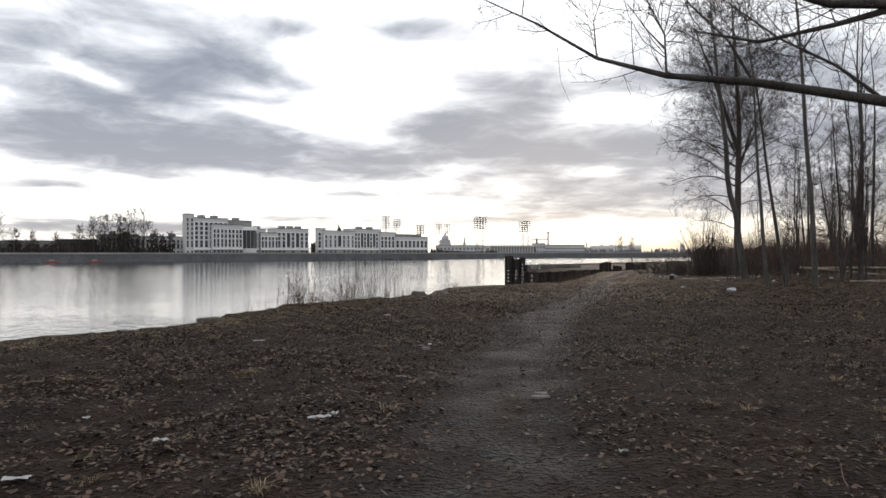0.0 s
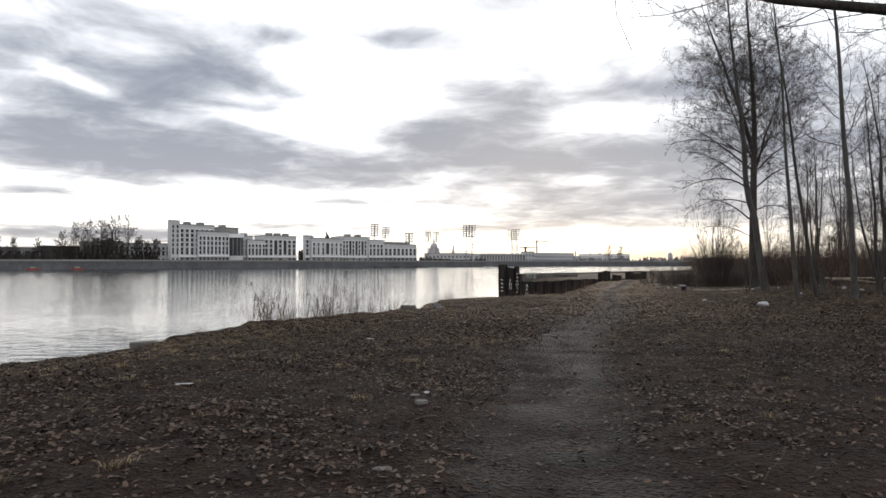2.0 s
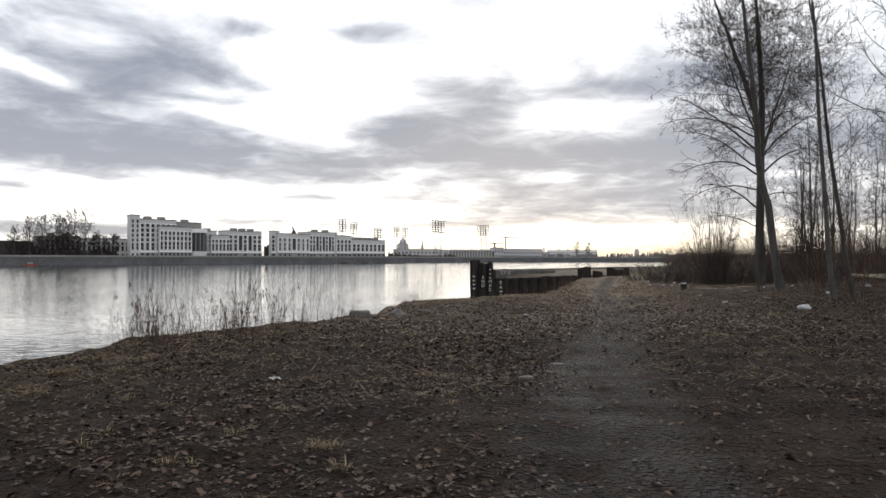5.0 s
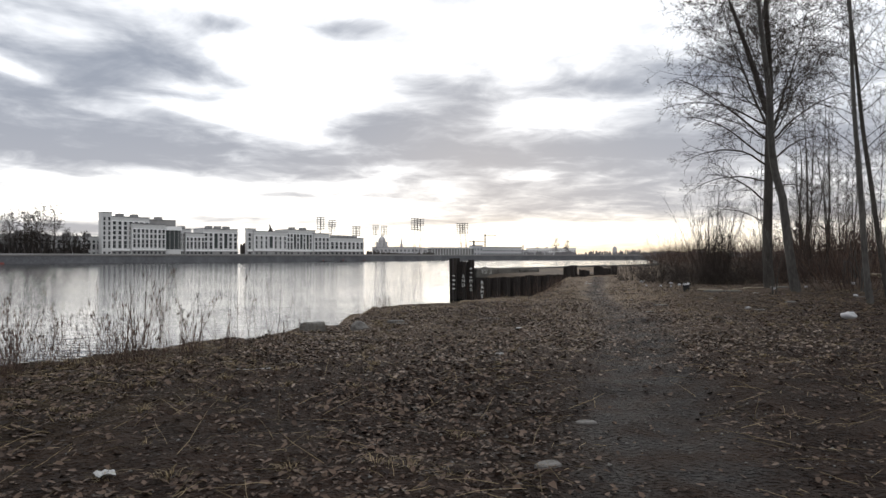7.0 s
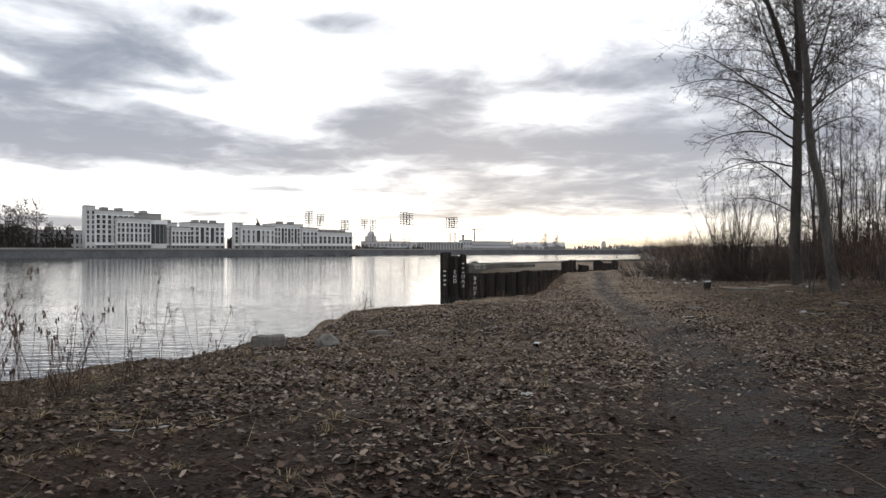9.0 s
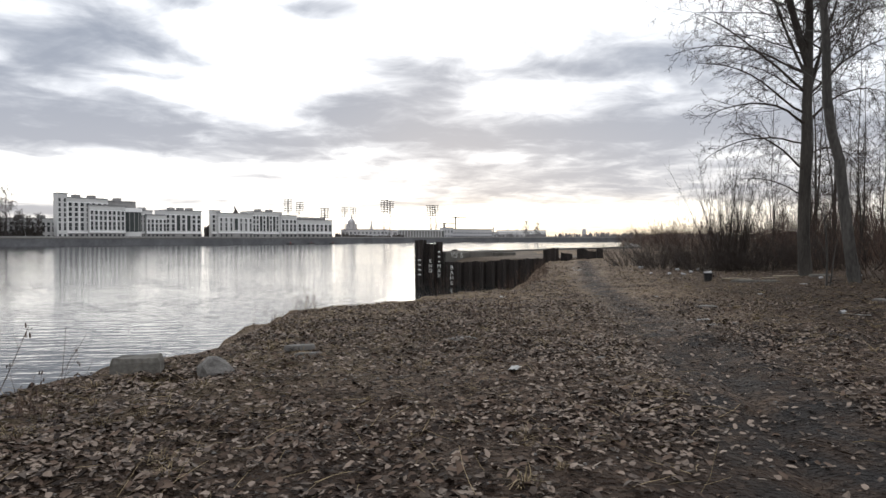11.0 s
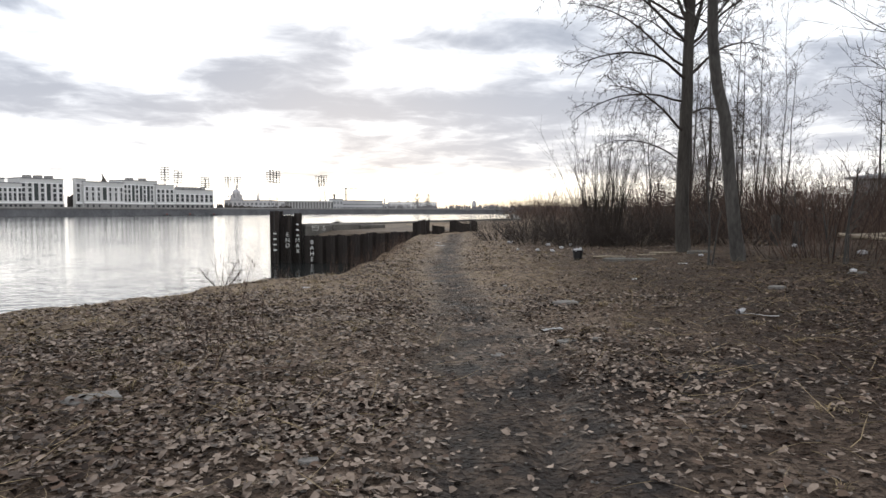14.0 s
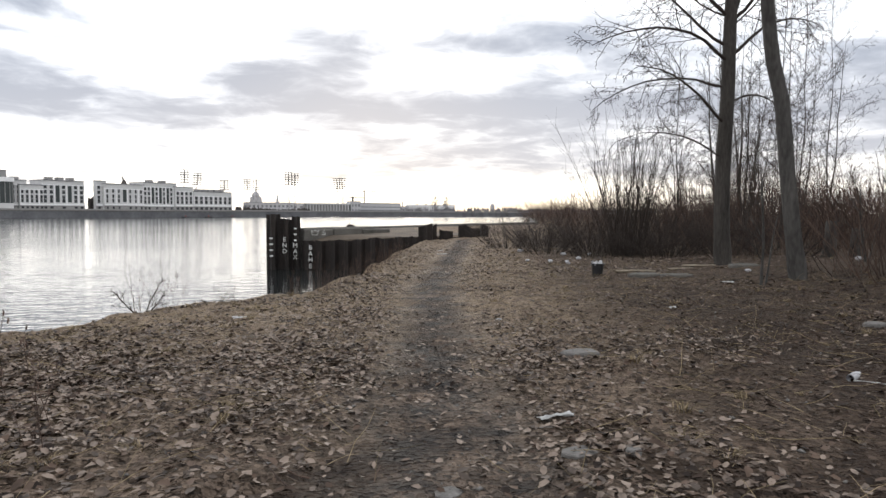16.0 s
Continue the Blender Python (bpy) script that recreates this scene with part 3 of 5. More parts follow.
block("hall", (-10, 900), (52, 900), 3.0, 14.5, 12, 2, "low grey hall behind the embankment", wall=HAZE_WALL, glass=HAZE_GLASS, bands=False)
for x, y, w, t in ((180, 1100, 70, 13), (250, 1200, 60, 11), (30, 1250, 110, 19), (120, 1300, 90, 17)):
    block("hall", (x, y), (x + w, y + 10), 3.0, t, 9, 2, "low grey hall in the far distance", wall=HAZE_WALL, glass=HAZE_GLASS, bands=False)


def floodlight(x, y, top, tilt=0.0, twin=9.0):
    """A stadium floodlight: lattice legs and a rack of lamp rows."""
    root = thing("floodlight_mast", "tall steel stadium floodlight mast with rows of lamps", "floodlight", (x, y, 3.0), 0, group="floodlight masts")
    H = top - 3.0
    paths = []
    for sx in (-1, 1):
        for sy in (-1, 1):
            paths.append([(Vector((sx * 0.9, sy * 0.9, 0)), 0.30), (Vector((sx * 0.5 + tilt * H, sy * 0.5, H)), 0.24)])
    n = 9
    for i in range(n):
        z0, z1 = H * i / n, H * (i + 1) / n
        s = 1 if i % 2 else -1
        paths.append([(Vector((-s * 0.8 + tilt * z0, -0.6, z0)), 0.1), (Vector((s * 0.7 + tilt * z1, -0.6, z1)), 0.1)])
    part("mast", tubes("mast", paths, 4), MASTSTEEL, root)
    for r in range(6):
        z = H * 0.70 + r * H * 0.06
        part("floodlight_panel", boxmesh(-4.6 + tilt * z, 4.6 + tilt * z, -0.9, -0.2, z, z + 0.75), MASTSTEEL, root)
    for sx in (-3.2, 0, 3.2):
        part("rack_post", boxmesh(sx - 0.22 + tilt * H * 0.85, sx + 0.22 + tilt * H * 0.85, -0.2, 0.1, H * 0.68, H), MASTSTEEL, root)
    return root


for args in ((40.5, 780, 46, 0.0), (47.8, 790, 45.6, 0.0), (97.5, 800, 41.0, -0.05), (104.5, 806, 41.8, -0.06), (-66, 760, 45.6, 0.02), (-58, 768, 42.6, 0.14), (-5.0, 900, 43, 0.0), (6.0, 905, 43, 0.0), (-24.5, 720, 33.5, 0.0)):
    floodlight(*args)

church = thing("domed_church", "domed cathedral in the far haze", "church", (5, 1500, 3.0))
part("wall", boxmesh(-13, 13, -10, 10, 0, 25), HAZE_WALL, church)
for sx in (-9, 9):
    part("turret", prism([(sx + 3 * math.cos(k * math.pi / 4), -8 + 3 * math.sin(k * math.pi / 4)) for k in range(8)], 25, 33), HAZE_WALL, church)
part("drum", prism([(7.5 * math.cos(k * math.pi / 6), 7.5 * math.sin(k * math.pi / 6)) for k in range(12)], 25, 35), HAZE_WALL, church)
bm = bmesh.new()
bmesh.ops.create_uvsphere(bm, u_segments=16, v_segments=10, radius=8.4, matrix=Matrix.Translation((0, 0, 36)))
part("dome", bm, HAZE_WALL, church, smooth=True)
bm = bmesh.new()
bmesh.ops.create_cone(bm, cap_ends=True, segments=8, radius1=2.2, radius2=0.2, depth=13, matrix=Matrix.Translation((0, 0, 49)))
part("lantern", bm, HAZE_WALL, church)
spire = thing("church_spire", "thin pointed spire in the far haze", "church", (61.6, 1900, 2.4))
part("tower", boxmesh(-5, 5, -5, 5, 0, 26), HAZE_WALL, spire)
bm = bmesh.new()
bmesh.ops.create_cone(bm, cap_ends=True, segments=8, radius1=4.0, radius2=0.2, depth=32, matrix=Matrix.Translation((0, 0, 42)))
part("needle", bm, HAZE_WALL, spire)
for x, y, h in ((222, 1400, 47), (200, 1420, 34), (213, 1500, 36)):
    crane = thing("tower_crane", "small tower crane in the far distance", "crane", (x, y, 3.0), 20, group="tower cranes")
    part("mast", boxmesh(-1.0, 1.0, -1.0, 1.0, 0, h), MASTSTEEL, crane)
    part("jib", boxmesh(-12, 28, -0.7, 0.7, h - 3, h - 1.6), MASTSTEEL, crane)
chim = thing("factory_chimney", "short factory chimney in the far haze", "chimney", (309, 1425, 1.0))
bm = bmesh.new()
bmesh.ops.create_cone(bm, cap_ends=True, segments=12, radius1=1.9, radius2=1.3, depth=27, matrix=Matrix.Translation((0, 0, 13.5)))
part("shaft", bm, HAZE_WALL, chim)

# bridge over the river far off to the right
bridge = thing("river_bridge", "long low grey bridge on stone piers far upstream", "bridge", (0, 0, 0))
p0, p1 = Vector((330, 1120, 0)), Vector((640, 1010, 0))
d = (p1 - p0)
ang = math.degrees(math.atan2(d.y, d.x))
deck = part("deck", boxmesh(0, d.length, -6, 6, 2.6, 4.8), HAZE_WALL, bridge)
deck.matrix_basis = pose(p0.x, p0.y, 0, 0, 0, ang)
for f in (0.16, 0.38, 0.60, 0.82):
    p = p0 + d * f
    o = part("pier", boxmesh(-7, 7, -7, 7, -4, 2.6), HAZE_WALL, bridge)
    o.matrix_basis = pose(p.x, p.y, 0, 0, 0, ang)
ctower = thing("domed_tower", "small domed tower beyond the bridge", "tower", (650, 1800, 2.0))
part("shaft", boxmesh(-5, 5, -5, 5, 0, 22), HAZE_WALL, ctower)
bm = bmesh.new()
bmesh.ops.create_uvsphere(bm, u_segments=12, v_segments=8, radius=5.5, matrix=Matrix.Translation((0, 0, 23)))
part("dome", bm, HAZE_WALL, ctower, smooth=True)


def far_woods(pts, name, h, seed, label, depth=20, dens=1.0, slim=1.0, mt=FARWOOD):
    """A distant belt of bare trees and roofs: many thin upright wedges with an uneven top."""
    rng = random.Random(seed)
    V, F = [], []
    for (ax, ay), (bx, by) in zip(pts[:-1], pts[1:]):
        L = math.hypot(bx - ax, by - ay)
        for i in range(int(L * dens)):
            t, o = rng.random(), rng.uniform(0, depth)
            x, y = ax + (bx - ax) * t, ay + (by - ay) * t + o
            hh = h * rng.uniform(0.55, 1.0) * (0.75 + 0.4 * noise.noise((x * 0.02, y * 0.02, seed)))
            w = rng.uniform(0.35, 0.9) * max(1, h / 10) * slim
            z = 0.5 if y < 300 else 2.5
            k = len(V)
            a = rng.uniform(0, 3.14)
            dx, dy = math.cos(a) * w, math.sin(a) * w
            V += [(x - dx, y - dy, z), (x + dx, y + dy, z), (x + dy, y - dx, z), (x + dx * 1.4, y + dy * 1.4, z + hh * 0.7), (x - dx * 1.4, y - dy * 1.4, z + hh * 0.65), (x + rng.uniform(-w, w), y, z + hh)]
            F += [(k, k + 1, k + 3, k + 5, k + 4), (k + 1, k + 2, k + 3), (k + 2, k, k + 4), (k + 2, k + 4, k + 5, k + 3)]
    me = bpy.data.meshes.new(name)
    me.from_pydata(V, [], F)
    me.materials.append(mt)
    tagged(new(name, me), label, "woods", kind="stuff")


far_woods([(-330, 333), (-243, 406), (-188, 456)], "far_shrubs", 9, 3, "dark leafless shrubs along the far embankment", 9, 5, 0.5)
far_woods([(-108, 541), (-98, 551)], "far_shrubs", 15, 4, "dark leafless trees between two buildings", 14, 9)
far_woods([(-12, 640), (60, 725)], "far_shrubs", 7, 5, "bare trees along the far embankment", 20, 2.0)
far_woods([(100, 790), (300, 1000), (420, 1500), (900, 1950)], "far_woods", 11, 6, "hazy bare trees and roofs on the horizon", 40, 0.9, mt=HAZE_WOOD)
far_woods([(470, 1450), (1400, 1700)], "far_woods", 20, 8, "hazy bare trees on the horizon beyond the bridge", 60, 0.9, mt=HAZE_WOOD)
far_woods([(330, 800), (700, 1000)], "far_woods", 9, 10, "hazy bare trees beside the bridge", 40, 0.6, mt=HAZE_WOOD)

for x, y in ((-225.5, 382), (-208.5, 397)):
    boat = thing("work_boat", "small dark red work barge moored by the wall", "boat", (x, y, -2.0), 43, group="moored barges")
    bm = bmesh.new()
    box(bm, -3.2, 3.2, -1.3, 1.3, -0.4, 0.9, bevel=0.3)
    part("hull", bm, REDPAINT, boat)
    part("cabin", boxmesh(-1.2, 1.0, -0.9, 0.9, 0.9, 1.9), GREYWALL, boat)
for x, y in ((-45, 555), (-30, 571), (-13, 589)):
    raft = thing("mooring_pontoon", "low dark mooring pontoon on the river", "pontoon", (x, y, -2.0), 45, group="pontoons")
    part("hull", boxmesh(-3, 3, -1.2, 1.2, -0.3, 0.6, bevel=0.15), DARKPLASTIC, raft)
    part("bollard", boxmesh(-0.3, 0.3, -0.3, 0.3, 0.6, 1.6), REDPAINT, raft)


# ---- old dock of sheet piles ----
def sheet_path(a, b, pitch=0.82, depth=0.34):
    """The plan of a trough-shaped sheet pile wall from a to b."""
    a, b = Vector((*a, 0)), Vector((*b, 0))
    d = (b - a)
    L = d.length
    d.normalize()
    n = Vector((d.y, -d.x, 0))
    return d, n, max(1, int(L / pitch)), L


def sheet_pile(w, d, z0, z1, ragged, rng):
    """One trough-shaped steel pile with thickness and a ragged top."""
    prof = [(0, 0), (w * 0.22, 0), (w * 0.36, -d), (w * 0.64, -d), (w * 0.78, 0), (w, 0)]
    bm = bmesh.new()
    t = 0.05
    rows = []
    for x, y in prof:
        top = z1 + rng.uniform(-ragged, ragged)
        rows.append([bm.verts.new((x, y, z0)), bm.verts.new((x, y, top)), bm.verts.new((x, y + t, top)), bm.verts.new((x, y + t, z0))])
    for p, q in zip(rows[:-1], rows[1:]):
        for i in range(4):
            j = (i + 1) % 4
            bm.faces.new((p[i], q[i], q[j], p[j]))
    bm.faces.new(rows[0])
    bm.faces.new(rows[-1][::-1])
    bmesh.ops.recalc_face_normals(bm, faces=bm.faces)
    return bm


rng = random.Random(5)
dock = thing("sheet_pile_wall", "dark rusty corrugated sheet pile dock wall with painted letters", "dock wall", (0, 0, 0))
DOCK_LINE = [((8.5, 67.5), (14.6, 64.6), -0.25, 0.10), ((14.6, 64.6), (18.5, 65.6), 0.05, -0.05)]
for a, b, za, zb in DOCK_LINE:
    d, n, count, L = sheet_path(a, b)
    for i in range(count):
        f = i / count
        p = Vector((*a, 0)) + d * (L * f)
        o = part("steel_pile", sheet_pile(L / count, 0.34, -4.0, za + (zb - za) * f + rng.uniform(-0.06, 0.06), 0.05, rng), STEEL, dock)
        o.matrix_basis = pose(p.x, p.y, 0, 0, 0, math.degrees(math.atan2(d.y, d.x)))
for x, w, top in ((15.2, 1.2, 0.78), (16.6, 0.9, 0.50), (17.9, 2.1, 0.68)):
    o = part("steel_pile", sheet_pile(w, 0.3, -1.5, top, 0.14, rng), STEEL, dock, "torn rusty pile top")
    o.matrix_basis = pose(x, 64.4 + (x - 15) * 0.2, 0, 0, 0, 8)
dolphin = thing("mooring_dolphin", "tall black steel mooring dolphin with white painted letters", "mooring dolphin", (0, 0, 0))
for x, y, w, top, r in ((6.35, 67.9, 0.86, 1.42, -4), (7.2, 67.75, 0.72, 1.12, 0), (7.9, 67.6, 0.5, 1.28, 6)):
    o = part("steel_pile", sheet_pile(w, 0.42, -4.0, top, 0.03, rng), STEEL, dolphin)
    o.matrix_basis = pose(x, y, 0, 0, 0, r)
    o = part("steel_pile", sheet_pile(w, -0.3, -4.0, top - 0.1, 0.03, rng), STEEL, dolphin)
    o.matrix_basis = pose(x, y + 0.25, 0, 0, 0, r)


def painted(text, at, size, rz, parent, spacing=0.95):
    """Letters painted one under the other on a pile."""
    for i, ch in enumerate(text):
        cu = bpy.data.curves.new("letter", "FONT")
        cu.body, cu.size, cu.extrude, cu.align_x = ch, size, 0.004, "CENTER"
        me = bpy.data.meshes.new_from_object(bpy.data.objects.new("letter", cu))
        o = part("painted_letter", me, WHITEPAINT, parent)
        me.materials.clear()
        me.materials.append(WHITEPAINT)
        o.matrix_basis = pose(at[0], at[1], at[2] - i * size * spacing, 90, 0, rz)


for k in range(4):
    part("paint_mark", boxmesh(6.52, 6.72, 67.36, 67.366, -0.10 - k * 0.36, -0.01 - k * 0.36), WHITEPAINT, dolphin)
painted("END", (7.42, 67.28, -0.25), 0.38, 0, dolphin)
for k in range(3):
    part("paint_mark", boxmesh(7.98, 8.14, 67.16, 67.166, 0.50 - k * 0.36, 0.59 - k * 0.36), WHITEPAINT, dolphin)
painted("MAX", (8.05, 67.15, -0.62), 0.38, 0, dolphin)
painted("BAHE", (8.95, 66.85, -0.75), 0.40, -25, dock)

quay_block = thing("concrete_quay", "long weathered pale concrete quay edge with graffiti", "quay", (0, 0, 0))
edge = [(8.3, 68.3), (20.0, 79.6), (36.0, 94.8), (63, 158), (90, 223)]
for (ax, ay), (bx, by) in zip(edge[:-1], edge[1:]):
    d = Vector((bx - ax, by - ay, 0))
    L = d.length
    ang = math.degrees(math.atan2(d.y, d.x))
    n = max(1, int(L / 4.0))
    for i in range(n):
        o = part("quay_slab", boxmesh(i * L / n + 0.02, (i + 1) * L / n - 0.02, -0.5, 0.5, -3.5, 0.55 + rng.uniform(-0.03, 0.03), bevel=0.04), CONCRETE, quay_block)
        o.matrix_basis = pose(ax, ay, 0, 0, 0, ang)
rng = random.Random(8)
for i in range(3):
    o = part("face_slab", boxmesh(i * 2.0 + 0.02, i * 2.0 + 1.98, -0.35, 0.2, -0.4, 0.50 + rng.uniform(-0.05, 0.03), bevel=0.06), CONCRETE, quay_block)
    o.matrix_basis = pose(8.5, 68.0, 0, 0, 0, 14)
marks = [[(0, 0.42), (0.06, 0.14), (0.4, 0.12), (0.5, 0.42), (0.36, 0.28), (0.26, 0.44), (0.14, 0.28), (0, 0.42)], [(0.9, 0.4), (0.75, 0.36), (0.8, 0.26), (0.95, 0.22), (0.9, 0.12), (0.72, 0.14)]]
for line in marks:
    o = part("spray_line", tubes("spray_line", [[(Vector((x + 0.5, -0.36, z)), 0.022) for x, z in line]], 4), WHITEPAINT, quay_block)
    o.matrix_basis = pose(8.5, 68.0, 0, 0, 0, 14)
bm = bmesh.new()
bmesh.ops.create_uvsphere(bm, u_segments=16, v_segments=10, radius=1.0)
bmesh.ops.scale(bm, vec=(1.25, 0.9, 1.25), verts=bm.verts)
single("upturned_hull", bm, STEEL, "rounded rusty upturned hull lying in the river", "wreck", (25.3, 168.5, -2.0), smooth=True)

fill = prism([(8.6, 68.0), (14.6, 65.1), (18.4, 66.2), (26.0, 80.0), (34.0, 92.0), (20.4, 79.6), (14.5, 74.0), (9.2, 68.9)], -3.5, -0.22)
fill.verts.ensure_lookup_table()
for v, top in zip(fill.verts[8:16], (-0.30, 0.06, 0.10, 0.30, 0.34, 0.44, 0.42, 0.10)):   # banked up against the quay edge
    v.co.z = top
bmesh.ops.triangulate(fill, faces=[f for f in fill.faces if len(f.verts) > 4])
single("dock_fill", fill, SANDY, "pale sandy fill behind the sheet pile wall", "sand", kind="structure")


# ---- trees and shrubs ----
def rand_dir(rng, d, spread):
    v = Vector((rng.gauss(0, 1), rng.gauss(0, 1), rng.gauss(0, 1)))
    v = v - d * v.dot(d)
    v.normalize()
    a = radians(rng.uniform(spread * 0.6, spread * 1.25))
    return (d * math.cos(a) + v * math.sin(a)).normalized()


def limb(rng, p, d, length, r, n=5, wander=0.10, lift=0.0, tip=0.25):
    """A tapered, wandering limb: a list of (point, radius)."""
    out, p, d = [(p.copy(), r)], p.copy(), d.copy()
    for i in range(n):
        d = (d + Vector((rng.gauss(0, wander), rng.gauss(0, wander), rng.gauss(0, wander) + lift))).normalized()
        p = p + d * (length / n)
        out.append((p.copy(), r * (1 - (1 - tip) * (i + 1) / n)))
    return out


def along(path, f):
    k = f * (len(path) - 1)
    i = min(int(k), len(path) - 2)
    (a, ra), (b, rb) = path[i], path[i + 1]
    t = k - i
    return a.lerp(b, t), ra + (rb - ra) * t, (b - a).normalized()


def twigs_on(rng, parent, count, length, r, depth, out, spread=48, droop=0.0, lo=0.2, rmin=0.0045):
    """Side shoots along a limb, and shoots on those."""
    for i in range(count):
        f = lo + (1 - lo) * (i + rng.random()) / count
        p, pr, d = along(parent, f)
        ln = length * (1.15 - 0.6 * f) * rng.uniform(0.6, 1.25)
        rr = max(rmin, min(r * rng.uniform(0.8, 1.1), pr * 0.7))
        b = limb(rng, p, rand_dir(rng, d, spread), ln, rr, 3 if depth > 1 else 2 if depth else 1, 0.14, 0.05 - droop, 0.35)
        out.append(b)
        if depth:
            twigs_on(rng, b, 5 if depth > 1 else 4, ln * 0.5, rr * 0.5, depth - 1, out, spread, droop, 0.2, rmin)


WANDER = 0.016   # how far trunks wander, as a share of the height


def bare_tree(name, at, h, r, seed, label, bark=BARK, lean=(0, 0), stems=(), first=0.25, limbs=22, reach=0.30, depth=2, droop=0.0, bend=0.0, group="bank trees", shape=(), arms=(), z0=None, taper=0.8, rmin=0.0062, density=8, up=42):
    """A leafless tree: flared tapering trunk, limbs and a crown of twigs."""
    rng = random.Random(seed)
    x, y = at
    root = thing(name, label, "tree", (x, y, (at_ground(x, y) if z0 is None else z0) - 0.12), 0, group=group)
    n = 44 if shape else 14
    trunk = []
    for i in range(n + 1):
        t = i / n
        z = h * t
        flare = 1 + 0.75 * math.exp(-z / 0.28)
        wv = 0.0 if shape else WANDER
        off = Vector((lean[0] * z + bend * math.sin(t * 5.0) + wv * h * noise.noise((seed * 1.7, t * 3.2, 0.3)) * min(1, t * 4), lean[1] * z + WANDER * h * noise.noise((seed * 1.7, t * 3.2, 9.3)) * min(1, t * 4), z))
        if shape:
            off.x += float(np.interp(z, [q[0] for q in shape], [q[1] for q in shape]))
        trunk.append((off, max(0.012, r * flare * (1 - 0.94 * t ** taper))))
    fine = [trunk[0], (trunk[0][0].lerp(trunk[1][0], 0.12), r * 1.35), (trunk[0][0].lerp(trunk[1][0], 0.35), r * 1.08)] + trunk[1:]
    trunks, big, small = [fine], [], []
    for f, d, ln, rr in stems:
        p, pr, _ = along(trunk, f)
        trunks.append(limb(rng, p, Vector(d).normalized(), ln, rr, 9, 0.05, 0.05, 0.08))
    for z, d, ln, rr in arms:
        p, pr, _ = along(trunk, z / h)
        b, q, v = [(p.copy(), rr)], p.copy(), Vector(d).normalized()
        for k in range(9):
            v = (v + Vector((rng.gauss(0, 0.06), rng.gauss(0, 0.06), (0.16 if k < 2 else -0.13) + rng.gauss(0, 0.05)))).normalized()
            q = q + v * (ln / 9)
            b.append((q.copy(), rr * (1 - 0.8 * (k + 1) / 9)))
        big.append(b)
        twigs_on(rng, b, 16, ln * 0.3, rr * 0.3, 2, small, 52, 0.09, 0.2, rmin)
    for t in trunks:
        m = limbs if t is fine else int(limbs * 0.7)
        lo = first if t is fine else 0.15
        for i in range(m):
            f = lo + (0.97 - lo) * (i + rng.random() * 0.8) / m
            p, pr, d = along(t, f)
            a = i * 2.4 + rng.uniform(-0.5, 0.5)
            e = radians(rng.uniform(up - 25, up + 12))
            dr = Vector((math.cos(a) * math.cos(e), math.sin(a) * math.cos(e), math.sin(e)))
            ln = h * reach * (1.1 - 0.75 * f) * rng.uniform(0.7, 1.2)
            b = limb(rng, p, dr, ln, max(0.010, pr * rng.uniform(0.15, 0.26)), 8, 0.11, 0.04 - droop, 0.2)
            big.append(b)
            twigs_on(rng, b, density, ln * 0.42, pr * 0.12, depth - 1, small, 50, droop, 0.15, rmin)
    for i, t in enumerate(trunks):
        part("trunk" if i == 0 else "stem", tubes("trunk", [t], 10), bark, root)
    part("branchwork", tubes("branchwork", big, 5), TWIG if bark is BARK else bark, root)
    part("crown", tubes("crown", small, 3), TWIG, root, "bare twigs")
    return root


bare_tree("poplar_tree", (18.38, 41.2), 18.5, 0.215, 11, "tall leafless grey poplar forking into two stems", stems=((0.43, (-0.28, 0.05, 1), 9.5, 0.15), (0.36, (0.42, 0.2, 1), 8.0, 0.07), (0.40, (-0.5, 0.2, 1), 7.5, 0.06)), first=0.38, limbs=44, reach=0.27, droop=0.03, density=10, depth=3, up=40, taper=1.5, rmin=0.0068,
          shape=((0, 0), (1.5, -0.07), (4.3, -0.09), (6, -0.06), (8, 0.02), (9.5, 0.05), (13, -0.1), (18.5, -0.5)),
          arms=((3.1, (-1, -0.2, 0.0), 3.6, 0.03), (4.0, (-0.9, -0.3, 0.35), 4.0, 0.05), (5.0, (-1, 0.3, 0.0), 4.0, 0.04), (5.7, (-1, -0.2, 0.12), 4.6, 0.055), (6.1, (-0.9, 0.3, 0.3), 4.6, 0.05), (6.9, (-1, 0.0, 0.45), 5.2, 0.06), (7.6, (-0.9, 0.4, 0.5), 5.0, 0.05),
                (5.8, (0.9, 0.1, 0.5), 4.5, 0.055), (6.8, (1, -0.2, 0.55), 4.8, 0.055), (4.6, (0.9, 0.3, 0.2), 3.6, 0.04), (7.3, (0.9, 0.4, 0.7), 5.0, 0.06)))
bare_tree("poplar_tree", (16.8, 36.9), 17.0, 0.168, 12, "tall leafless pale-barked poplar with a bent trunk", BARK_PALE, shape=((0, 0.06), (0.3, 0.0), (1.0, -0.13), (2.1, -0.28), (3.0, -0.37), (3.9, -0.46), (4.75, -0.74), (5.9, -0.93), (7.5, -1.0), (11.3, -1.4), (17, -2.0)), first=0.36, limbs=34, reach=0.24, depth=3, density=9, taper=1.5, rmin=0.0066)
bare_tree("poplar_tree", (14.95, 30.5), 15.0, 0.085, 13, "slim leafless poplar at the thicket edge", BARK_PALE, shape=((0, 0), (0.8, -0.1), (5.2, -0.38), (9.6, -0.6), (15, -1.1)), first=0.3, limbs=26, reach=0.24, density=9, taper=1.3)
